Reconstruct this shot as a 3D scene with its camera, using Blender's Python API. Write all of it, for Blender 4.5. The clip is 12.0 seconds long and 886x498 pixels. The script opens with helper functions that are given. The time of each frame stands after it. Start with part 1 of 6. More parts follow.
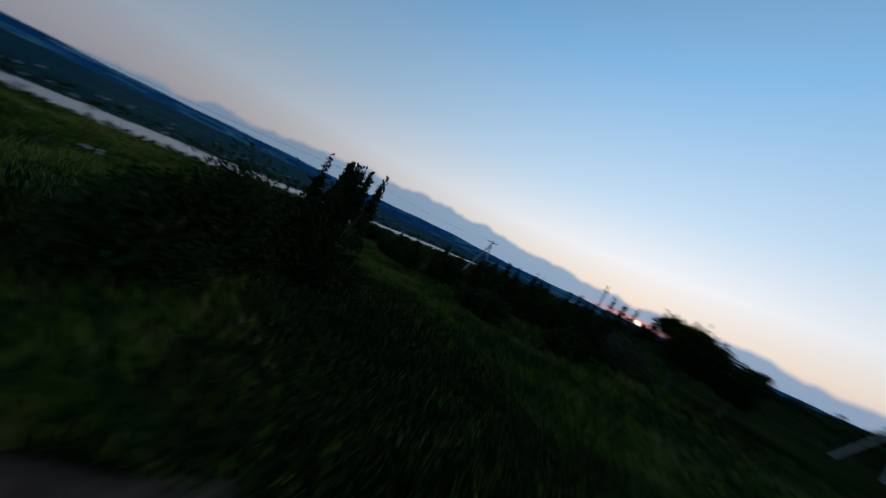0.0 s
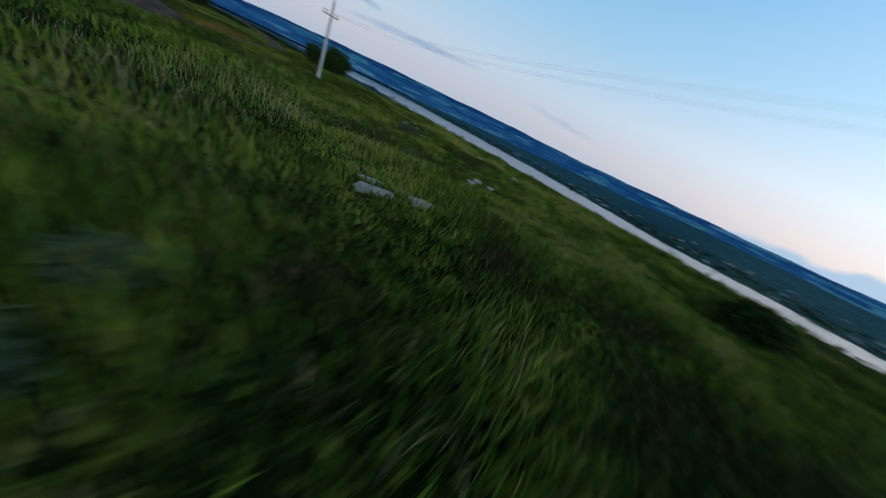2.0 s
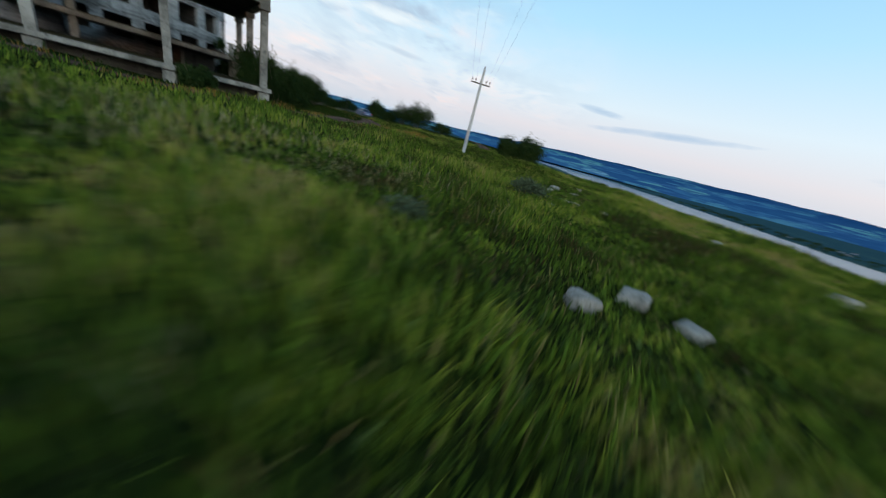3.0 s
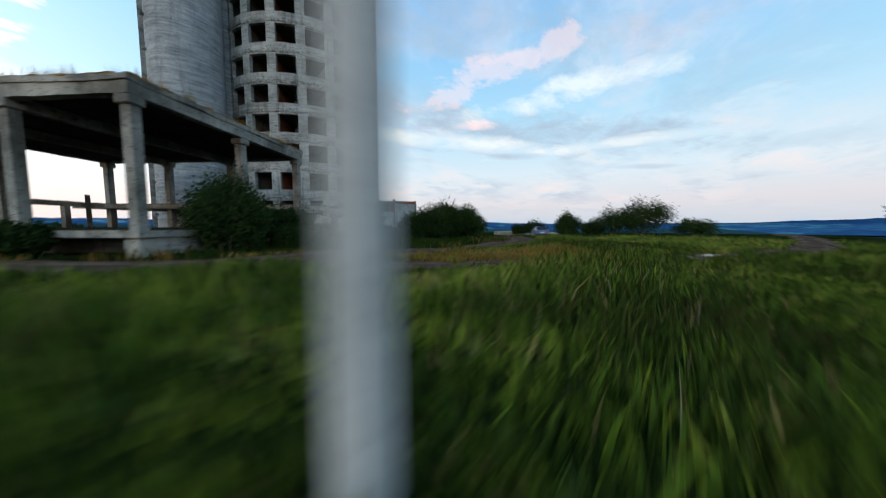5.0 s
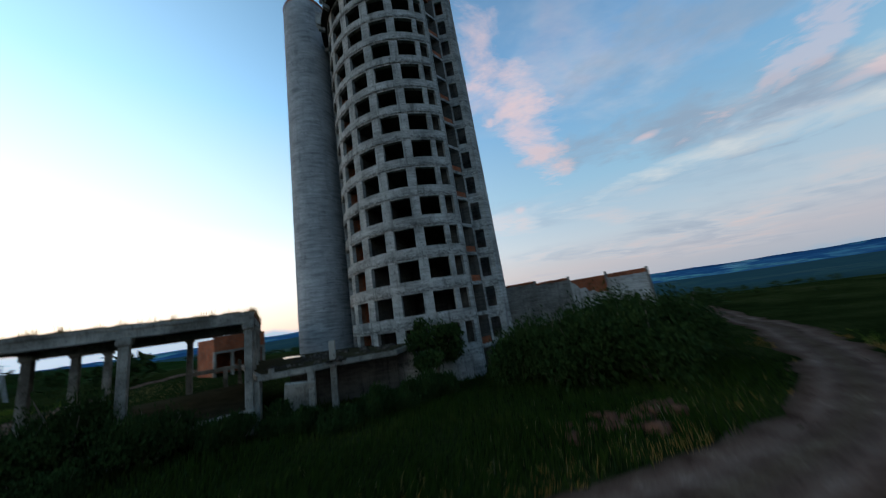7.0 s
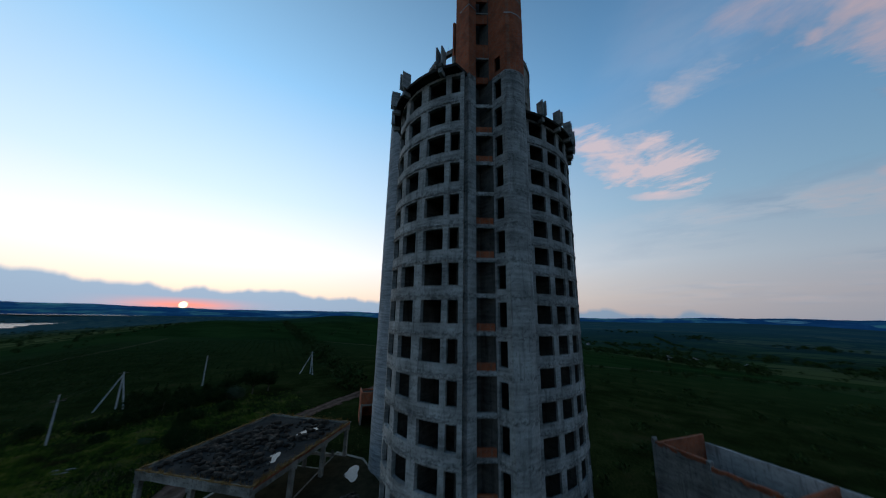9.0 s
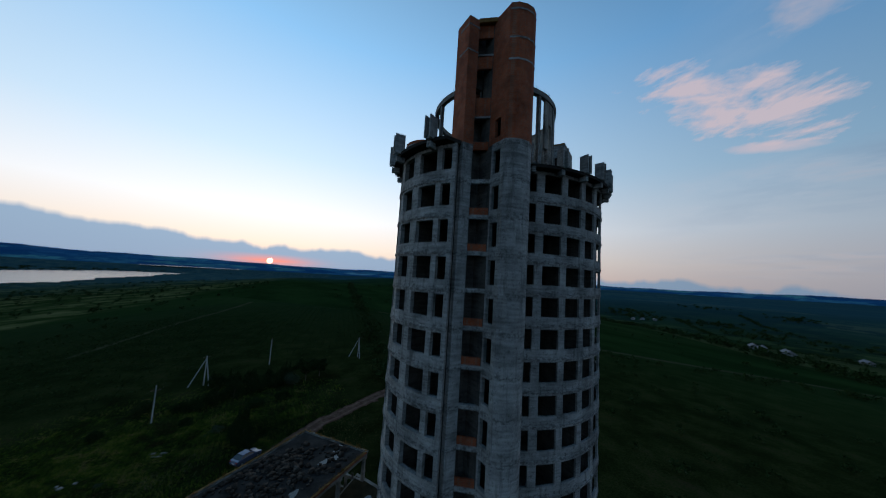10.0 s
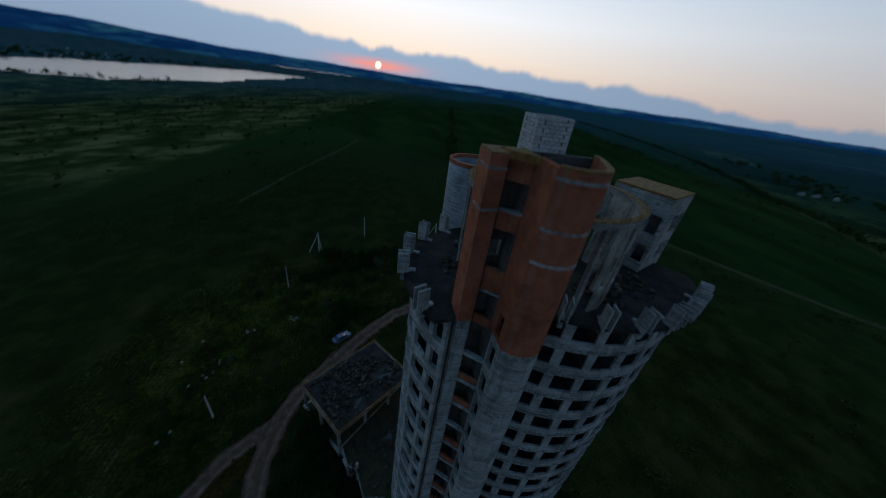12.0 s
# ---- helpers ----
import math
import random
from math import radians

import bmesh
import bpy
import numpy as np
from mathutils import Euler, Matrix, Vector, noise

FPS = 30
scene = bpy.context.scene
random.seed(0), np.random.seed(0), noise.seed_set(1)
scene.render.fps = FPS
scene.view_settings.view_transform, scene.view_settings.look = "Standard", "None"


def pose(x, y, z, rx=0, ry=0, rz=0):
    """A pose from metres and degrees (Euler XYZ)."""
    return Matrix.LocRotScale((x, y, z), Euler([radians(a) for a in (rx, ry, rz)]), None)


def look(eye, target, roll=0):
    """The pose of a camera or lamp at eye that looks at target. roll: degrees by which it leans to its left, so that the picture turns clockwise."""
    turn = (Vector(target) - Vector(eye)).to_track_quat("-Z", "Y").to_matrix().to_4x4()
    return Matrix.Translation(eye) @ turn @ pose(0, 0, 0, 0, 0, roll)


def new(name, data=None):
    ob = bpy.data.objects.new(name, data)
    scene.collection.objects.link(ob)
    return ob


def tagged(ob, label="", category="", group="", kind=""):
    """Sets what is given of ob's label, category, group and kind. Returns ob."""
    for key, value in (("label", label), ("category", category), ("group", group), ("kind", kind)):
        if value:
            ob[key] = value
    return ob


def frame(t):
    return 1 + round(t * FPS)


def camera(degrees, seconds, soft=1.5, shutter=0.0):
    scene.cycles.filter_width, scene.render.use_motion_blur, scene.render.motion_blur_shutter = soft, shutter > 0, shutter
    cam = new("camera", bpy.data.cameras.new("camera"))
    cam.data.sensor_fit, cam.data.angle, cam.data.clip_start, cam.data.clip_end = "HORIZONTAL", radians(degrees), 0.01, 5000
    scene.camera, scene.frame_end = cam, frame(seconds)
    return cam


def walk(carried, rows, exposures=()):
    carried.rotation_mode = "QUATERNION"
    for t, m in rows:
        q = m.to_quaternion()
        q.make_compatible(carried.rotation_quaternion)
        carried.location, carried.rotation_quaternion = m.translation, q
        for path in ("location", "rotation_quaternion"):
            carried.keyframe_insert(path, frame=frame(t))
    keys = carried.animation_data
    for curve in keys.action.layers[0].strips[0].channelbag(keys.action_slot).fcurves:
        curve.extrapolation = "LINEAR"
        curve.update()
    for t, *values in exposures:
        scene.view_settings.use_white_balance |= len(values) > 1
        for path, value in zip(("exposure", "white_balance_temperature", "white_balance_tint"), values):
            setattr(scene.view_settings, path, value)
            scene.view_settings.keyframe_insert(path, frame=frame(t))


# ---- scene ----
cam = camera(112.33, 12.0, soft=1.05, shutter=0.5)
# seconds, eye in metres, yaw to the left from +y, pitch up, roll
PATH = [
    (0.0, -12.082, 36.478, 3.402, 34.81, -2.01, 25.29),
    (0.5, -13.544, 42.498, 3.628, 54.19, -7.11, 31.08),
    (1.0, -17.248, 46.369, 3.569, 75.51, -13.40, 32.22),
    (1.5, -21.401, 48.401, 2.638, 97.41, -19.80, 31.43),
    (2.0, -27.797, 49.220, 1.802, 126.31, -23.51, 26.03),
    (2.5, -33.344, 47.170, 1.311, 149.92, -23.54, 21.72),
    (3.0, -38.475, 42.881, 0.684, 173.30, -21.59, 14.95),
    (3.5, -41.794, 37.364, 0.242, 190.36, -18.17, 9.40),
    (5.5, -42.080, 11.800, 0.447, 232.68, 0.86, -1.87),
    (6.0, -40.568, 5.327, 0.833, 246.47, 4.65, -4.18),
    (6.5, -38.840, -1.371, 1.911, 262.36, 7.96, -6.35),
    (7.0, -35.949, -6.465, 4.016, 276.72, 11.99, -8.86),
    (7.5, -33.543, -11.065, 7.137, 289.46, 14.15, -9.00),
    (9.5, -22.380, -24.262, 25.221, 325.96, 10.04, 3.33),
    (10.0, -20.497, -25.202, 31.390, 329.99, 5.27, 3.64),
    (10.5, -18.816, -25.550, 37.474, 333.72, -0.95, 4.26),
    (11.0, -16.973, -25.077, 44.055, 337.96, -8.93, 5.81),
    (11.5, -15.078, -23.344, 50.314, 341.81, -18.03, 7.37),
    (12.0, -13.351, -19.764, 56.714, 345.04, -29.26, 8.64),
]


def aim(x, y, z, yaw, pitch, roll):
    a, b = radians(yaw), radians(pitch)
    way = Vector((-math.sin(a) * math.cos(b), math.cos(a) * math.cos(b), math.sin(b)))
    return look((x, y, z), Vector((x, y, z)) + way, roll)


walk(cam, [(r[0], aim(*r[1:])) for r in PATH],
     exposures=[(0.0, -1.85, 5850, 10), (0.6, -1.9, 5850, 10), (1.1, -1.45, 5900, 10), (1.6, -0.95, 6100, 10), (2.2, -0.38, 6500, 10), (2.8, -0.1, 6950, 10), (3.7, -0.1, 7150, 10), (5.4, -0.17, 7000, 10),
                (6.4, -0.42, 6850, 10), (7.0, -0.75, 6700, 10), (7.7, -1.12, 6500, 10), (9.3, -1.52, 6050, 10), (12.0, -1.70, 5900, 10)])

# ---------------------------------------------------------------- light
SUN_DIR = Vector((0.0, math.cos(radians(0.8)), math.sin(radians(0.8))))


def nodes_of(tree):
    tree.nodes.clear()

    def add(kind, **sets):
        n = tree.nodes.new(kind)
        for k, v in sets.items():
            n.inputs[k].default_value = v
        return n
    return add, tree.links.new


def ramp(tree, stops, interp="LINEAR"):
    n = tree.nodes.new("ShaderNodeValToRGB")
    n.color_ramp.interpolation = interp
    el = n.color_ramp.elements
    while len(el) < len(stops):
        el.new(0.5)
    for e, (p, c) in zip(el, stops):
        e.position = p
        e.color = (*c, 1) if len(c) == 3 else c
    return n


def math_node(tree, op, a, b=None, c=None, clamp=False):
    n = tree.nodes.new("ShaderNodeMath")
    n.operation, n.use_clamp = op, clamp
    for i, v in enumerate((a, b, c)):
        if v is None:
            continue
        if isinstance(v, (int, float)):
            n.inputs[i].default_value = v
        else:
            tree.links.new(v, n.inputs[i])
    return n.outputs[0]


def mix_rgb(tree, fac, a, b, blend="MIX"):
    n = tree.nodes.new("ShaderNodeMix")
    n.data_type, n.blend_type = "RGBA", blend
    for sock, v in ((n.inputs[0], fac), (n.inputs[6], a), (n.inputs[7], b)):
        if isinstance(v, (int, float)):
            sock.default_value = v
        elif isinstance(v, tuple):
            sock.default_value = (*v, 1)
        else:
            tree.links.new(v, sock)
    return n.outputs[2]


world = bpy.data.worlds.new("dusk_sky")
scene.world = world
world.use_nodes = True
wt = world.node_tree
wadd, wlink = nodes_of(wt)
wco = wadd("ShaderNodeTexCoord").outputs["Generated"]
wsep = wadd("ShaderNodeSeparateXYZ")
wlink(wco, wsep.inputs[0])
up = wsep.outputs[2]
hx, hy = wsep.outputs[0], wsep.outputs[1]
hlen = math_node(wt, "SQRT", math_node(wt, "ADD", math_node(wt, "MULTIPLY", hx, hx), math_node(wt, "MULTIPLY", hy, hy)))
# 1 towards the sun's side of the sky, 0 away from it
side = math_node(wt, "MULTIPLY_ADD", math_node(wt, "DIVIDE", hy, math_node(wt, "MAXIMUM", hlen, 0.01)), 0.5, 0.5)
elev = math_node(wt, "MAXIMUM", up, 0.0)
sunny = ramp(wt, [(0.0, (3.0, 1.95, 1.35)), (0.07, (3.3, 2.7, 2.1)), (0.16, (3.3, 3.15, 2.95)), (0.32, (2.15, 2.6, 2.9)), (0.6, (0.95, 1.75, 2.55)), (1.0, (0.10, 0.22, 0.42))])
away = ramp(wt, [(0.0, (0.62, 0.74, 0.90)), (0.07, (0.80, 0.82, 0.94)), (0.16, (0.75, 0.94, 1.12)), (0.32, (0.46, 0.84, 1.17)), (0.6, (0.19, 0.57, 1.10)), (1.0, (0.06, 0.17, 0.40))])
for n in (sunny, away):
    wlink(elev, n.inputs[0])
side_s = math_node(wt, "POWER", side, 2.9)
base_sky = mix_rgb(wt, side_s, away.outputs[0], sunny.outputs[0])
nishita = wadd("ShaderNodeTexSky")
nishita.sky_type, nishita.sun_disc = "NISHITA", False
nishita.sun_elevation, nishita.sun_rotation = radians(0.8), 0.0
nishita.air_density, nishita.dust_density, nishita.ozone_density = 1.0, 1.5, 2.0
base_sky = mix_rgb(wt, 0.02, base_sky, nishita.outputs[0], "ADD")

# clouds: a flat layer, seen in perspective
over = math_node(wt, "MAXIMUM", math_node(wt, "ADD", up, 0.12), 0.02)
flat = wadd("ShaderNodeCombineXYZ")
wlink(math_node(wt, "DIVIDE", hx, over), flat.inputs[0])
wlink(math_node(wt, "DIVIDE", hy, over), flat.inputs[1])


def cloud_noise(scale, detail, rough, shift, stretch):
    mp = wadd("ShaderNodeMapping")
    mp.inputs["Location"].default_value = shift
    mp.inputs["Rotation"].default_value = (0, 0, radians(35))
    mp.inputs["Scale"].default_value = stretch
    wlink(flat.outputs[0], mp.inputs[0])
    n = wadd("ShaderNodeTexNoise", Scale=scale, Detail=detail, Roughness=rough, Distortion=0.3)
    wlink(mp.outputs[0], n.inputs[0])
    return n.outputs[0]


high = cloud_noise(0.9, 7.0, 0.62, (3.1, 1.7, 0.0), (1.0, 0.55, 1.0))
high_mask = ramp(wt, [(0.45, (0, 0, 0)), (0.62, (1, 1, 1))])
wlink(high, high_mask.inputs[0])
away_f = math_node(wt, "MULTIPLY_ADD", hx, 0.55, math_node(wt, "MULTIPLY", hy, -0.55))
away_gate = ramp(wt, [(0.24, (0, 0, 0)), (0.56, (1, 1, 1))])
wlink(away_f, away_gate.inputs[0])
elev_gate = ramp(wt, [(0.02, (0, 0, 0)), (0.10, (1, 1, 1))])
wlink(elev, elev_gate.inputs[0])
hm = math_node(wt, "MULTIPLY", math_node(wt, "MULTIPLY", high_mask.outputs[0], away_gate.outputs[0]), elev_gate.outputs[0])
tone = cloud_noise(2.0, 5.0, 0.6, (7.7, 4.0, 0.0), (1.0, 0.7, 1.0))
tone_c = ramp(wt, [(0.36, (0.42, 0.57, 0.78)), (0.46, (0.56, 0.72, 0.93)), (0.53, (0.86, 0.95, 1.08)), (0.64, (1.2, 0.97, 0.95))])
wlink(tone, tone_c.inputs[0])
lit = mix_rgb(wt, 1.0, tone_c.outputs[0], mix_rgb(wt, side_s, (1.0, 1.0, 1.0), (3.6, 3.4, 3.2)), "MULTIPLY")
sky_c = mix_rgb(wt, math_node(wt, "MULTIPLY", hm, 0.5), base_sky, lit)


def toward(yaw, elevation):
    a, b = radians(yaw), radians(elevation)
    return Vector((-math.sin(a) * math.cos(b), math.cos(a) * math.cos(b), math.sin(b)))


def dot_with(v):
    n = wadd("ShaderNodeVectorMath")
    n.operation = "DOT_PRODUCT"
    wlink(wco, n.inputs[0])
    n.inputs[1].default_value = v
    return n.outputs["Value"]


ragged = cloud_noise(3.4, 9.0, 0.66, (0.4, 2.2, 0.0), (1.0, 0.8, 1.0))
broad = cloud_noise(1.3, 6.0, 0.6, (5.4, 1.2, 0.0), (1.0, 0.6, 1.0))
tatter = math_node(wt, "MULTIPLY_ADD", math_node(wt, "SUBTRACT", ragged, 0.5), 5.5, math_node(wt, "MULTIPLY", math_node(wt, "SUBTRACT", broad, 0.5), 3.0))


def streak(base, start, end, width, colour, amount, torn=1.0):
    """A ragged cloud drawn out between two points of the sky (yaw and elevation in degrees)."""
    p, q = toward(*start), toward(*end)
    c = (p + q).normalized()
    along = (q - p).normalized()
    across = c.cross(along).normalized()
    half = (q - p).length / 2 * 1.25
    u = math_node(wt, "MULTIPLY", dot_with(along), 1.0 / half)
    v = math_node(wt, "MULTIPLY", dot_with(across), 1.0 / math.sin(radians(width)))
    r2 = math_node(wt, "ADD", math_node(wt, "MULTIPLY", u, u), math_node(wt, "MULTIPLY", v, v))
    body = math_node(wt, "MULTIPLY_ADD", tatter, torn, math_node(wt, "SUBTRACT", 1.0, r2))
    front = math_node(wt, "MULTIPLY", dot_with(c), 8.0, clamp=True)
    mask = math_node(wt, "MULTIPLY", math_node(wt, "MULTIPLY", body, 0.75, clamp=True), front)
    return mix_rgb(wt, math_node(wt, "MULTIPLY", mask, amount), base, colour)


PINK, PALE, SLATE, DEEP = (1.42, 1.06, 1.08), (1.02, 1.16, 1.26), (0.46, 0.62, 0.84), (0.34, 0.56, 0.86)
for start, end, width, colour, amount, torn in (
        ((-108, 24), (-140, 17), 4.2, SLATE, 0.75, 1.0), ((-134, 17), (-174, 13), 3.6, SLATE, 0.8, 1.0), ((-118, 33), (-150, 33), 5.0, SLATE, 0.5, 1.3), ((-160, 30), (-178, 26), 4.0, SLATE, 0.5, 1.2),
        ((-110, 15), (-133, 16.6), 1.5, PALE, 0.8, 0.8), ((-129, 16), (-157, 13.4), 1.5, PALE, 0.85, 0.8), ((-151, 12.6), (-177, 13.2), 1.0, PALE, 0.7, 0.8), ((-146, 19.8), (-173, 23.2), 2.2, PALE, 0.75, 1.0),
        ((-136, 22.8), (-159, 29.0), 1.8, PINK, 0.34, 2.6), ((-140.5, 17.9), (-147, 18.1), 0.8, PINK, 0.5, 1.2), ((-97, 48), (-106.5, 23), 4.6, PINK, 0.62, 1.3), ((-90, 38), (-107, 33), 3.0, PINK, 0.5, 1.2),
        ((-119, 21.6), (-123.6, 21.8), 0.7, PINK, 0.7, 0.6), ((-98.4, 16.4), (-100.4, 16.4), 0.7, PINK, 0.6, 0.5), ((-65, 30.2), (-82, 22.8), 3.2, (1.9, 1.5, 1.5), 0.85, 1.9), ((-75, 19.7), (-82.5, 18.6), 0.7, (1.9, 1.5, 1.5), 0.7, 0.6),
        ((-78, 33.4), (-92, 34.6), 2.4, (1.5, 1.3, 1.35), 0.6, 1.3), ((-147, 12.6), (-156, 12.3), 0.7, SLATE, 0.8, 0.5),
        ((157.4, 8.5), (150.8, 7.9), 0.55, DEEP, 0.75, 0.35), ((154, 6.0), (136, 7.2), 0.6, DEEP, 0.8, 0.3), ((-168, 9.5), (-176, 9.0), 0.5, SLATE, 0.6, 0.4), ((124, 6.0), (112, 5.0), 0.6, DEEP, 0.35, 0.5)):
    sky_c = streak(sky_c, start, end, width, colour, amount, torn)
# the low bank of cloud along the horizon
bank_n = wadd("ShaderNodeTexNoise", Scale=9.0, Detail=7.0, Roughness=0.52)
bmap = wadd("ShaderNodeMapping")
bmap.inputs["Scale"].default_value = (1.0, 1.0, 0.0)
wlink(wco, bmap.inputs[0])
wlink(bmap.outputs[0], bank_n.inputs[0])
turn_x = math_node(wt, "MULTIPLY_ADD", math_node(wt, "DIVIDE", hx, math_node(wt, "MAXIMUM", hlen, 0.01)), 0.5, 0.5)
# height of the bank's top, west to east over the sunset, and a low line round the rest
bank_h = ramp(wt, [(x, (h, h, h)) for x, h in ((0.0, 0.40), (0.09, 0.92), (0.18, 1.0), (0.25, 0.90), (0.31, 0.74), (0.38, 0.62), (0.5, 0.52), (0.62, 0.52), (0.75, 0.36), (0.86, 0.34), (0.93, 0.14), (1.0, 0.05))])
wlink(turn_x, bank_h.inputs[0])
to_sun = math_node(wt, "MULTIPLY_ADD", hy, 4.0, 0.4, clamp=True)
bank_top = math_node(wt, "MULTIPLY_ADD", math_node(wt, "MULTIPLY", bank_h.outputs[0], to_sun), 0.095, math_node(wt, "MULTIPLY_ADD", bank_n.outputs[0], 0.075, -0.024))
bank = math_node(wt, "MULTIPLY", math_node(wt, "SUBTRACT", bank_top, up), 80.0, clamp=True)
sky_c = mix_rgb(wt, math_node(wt, "MULTIPLY", bank, 0.86), sky_c, mix_rgb(wt, side_s, (0.52, 0.74, 0.98), (0.72, 1.18, 1.66)))
# the sun on the horizon and its glow
dot = wadd("ShaderNodeVectorMath")
dot.operation = "DOT_PRODUCT"
wlink(wco, dot.inputs[0])
dot.inputs[1].default_value = SUN_DIR
glow_w = math_node(wt, "POWER", math_node(wt, "MAXIMUM", dot.outputs["Value"], 0.0), 200.0)
low = math_node(wt, "POWER", math_node(wt, "SUBTRACT", 1.0, math_node(wt, "MULTIPLY", math_node(wt, "ABSOLUTE", math_node(wt, "SUBTRACT", up, 0.014)), 48.0), clamp=True), 1.1)
glow = math_node(wt, "MULTIPLY", glow_w, low)
disc = math_node(wt, "MULTIPLY", math_node(wt, "SUBTRACT", dot.outputs["Value"], 0.99996), 40000.0, clamp=True)
sky_c = mix_rgb(wt, math_node(wt, "MULTIPLY", glow, 0.9, clamp=True), sky_c, (3.6, 1.0, 0.6))
sky_c = mix_rgb(wt, disc, sky_c, (14.0, 8.0, 4.0))
bg = wadd("ShaderNodeBackground", Strength=1.0)
wlink(sky_c, bg.inputs[0])
wout = wadd("ShaderNodeOutputWorld")
wlink(bg.outputs[0], wout.inputs[0])

sun = new("sun", bpy.data.lights.new("sun", "SUN"))
sun.data.energy, sun.data.angle, sun.data.color = 0.25, radians(0.6), (1.0, 0.55, 0.3)
sun.matrix_world = look(SUN_DIR * 100, (0, 0, 0))

# ---------------------------------------------------------------- materials


def material(name, colors, scale=1.0, rough=0.9, bump=0.3, metal=0.0, stretch=(1, 1, 1), detail=8.0, fine=12.0, spec=0.3, per_object=0.0, coords="Object", bump_dist=0.05):
    """Two scales of noise through a ramp of colours, with a bump from the finer one."""
    m = bpy.data.materials.new(name)
    m.use_nodes = True
    t = m.node_tree
    add, link = nodes_of(t)
    co = add("ShaderNodeTexCoord").outputs[coords]
    mp = add("ShaderNodeMapping")
    mp.inputs["Scale"].default_value = stretch
    link(co, mp.inputs[0])
    n1 = add("ShaderNodeTexNoise", Scale=scale, Detail=detail, Roughness=0.6)
    n2 = add("ShaderNodeTexNoise", Scale=scale * fine, Detail=4.0, Roughness=0.65)
    link(mp.outputs[0], n1.inputs[0])
    link(mp.outputs[0], n2.inputs[0])
    both = math_node(t, "MULTIPLY_ADD", n2.outputs[0], 0.35, math_node(t, "MULTIPLY", n1.outputs[0], 0.65))
    k = len(colors)
    rp = ramp(t, [(0.32 + 0.36 * i / max(1, k - 1), c) for i, c in enumerate(colors)])
    link(both, rp.inputs[0])
    col = rp.outputs[0]
    if per_object:
        info = add("ShaderNodeObjectInfo")
        hsv = add("ShaderNodeHueSaturation")
        link(math_node(t, "MULTIPLY_ADD", info.outputs["Random"], per_object, 1.0 - per_object / 2), hsv.inputs["Value"])
        link(col, hsv.inputs["Color"])
        col = hsv.outputs[0]
    b = add("ShaderNodeBsdfPrincipled", Roughness=rough, Metallic=metal)
    b.inputs["Specular IOR Level"].default_value = spec
    link(col, b.inputs["Base Color"])
    if bump:
        bp = add("ShaderNodeBump", Strength=bump, Distance=bump_dist)
        link(both, bp.inputs["Height"])
        link(bp.outputs[0], b.inputs["Normal"])
    out = add("ShaderNodeOutputMaterial")
    link(b.outputs[0], out.inputs[0])
    return m


def grass_material(name, colors, tips=0.35):
    """Blades whose colour changes in patches a few metres wide and from blade to blade."""
    m = bpy.data.materials.new(name)
    m.use_nodes = True
    t = m.node_tree
    add, link = nodes_of(t)
    geo = add("ShaderNodeNewGeometry")
    wide = add("ShaderNodeTexNoise", Scale=0.16, Detail=3.0, Roughness=0.55)
    patch = add("ShaderNodeTexNoise", Scale=0.75, Detail=4.0, Roughness=0.6)
    link(geo.outputs["Position"], wide.inputs[0])
    link(geo.outputs["Position"], patch.inputs[0])
    v = math_node(t, "MULTIPLY_ADD", wide.outputs[0], 1.5, math_node(t, "MULTIPLY_ADD", patch.outputs[0], 1.25, -0.875))
    v = math_node(t, "MULTIPLY_ADD", geo.outputs["Random Per Island"], tips, math_node(t, "SUBTRACT", v, tips / 2))
    rp = ramp(t, [(0.12 + 0.76 * i / (len(colors) - 1), c) for i, c in enumerate(colors)])
    link(v, rp.inputs[0])
    b = add("ShaderNodeBsdfPrincipled", Roughness=0.9)
    b.inputs["Specular IOR Level"].default_value = 0.04
    link(rp.outputs[0], b.inputs["Base Color"])
    out = add("ShaderNodeOutputMaterial")
    link(b.outputs[0], out.inputs[0])
    return m


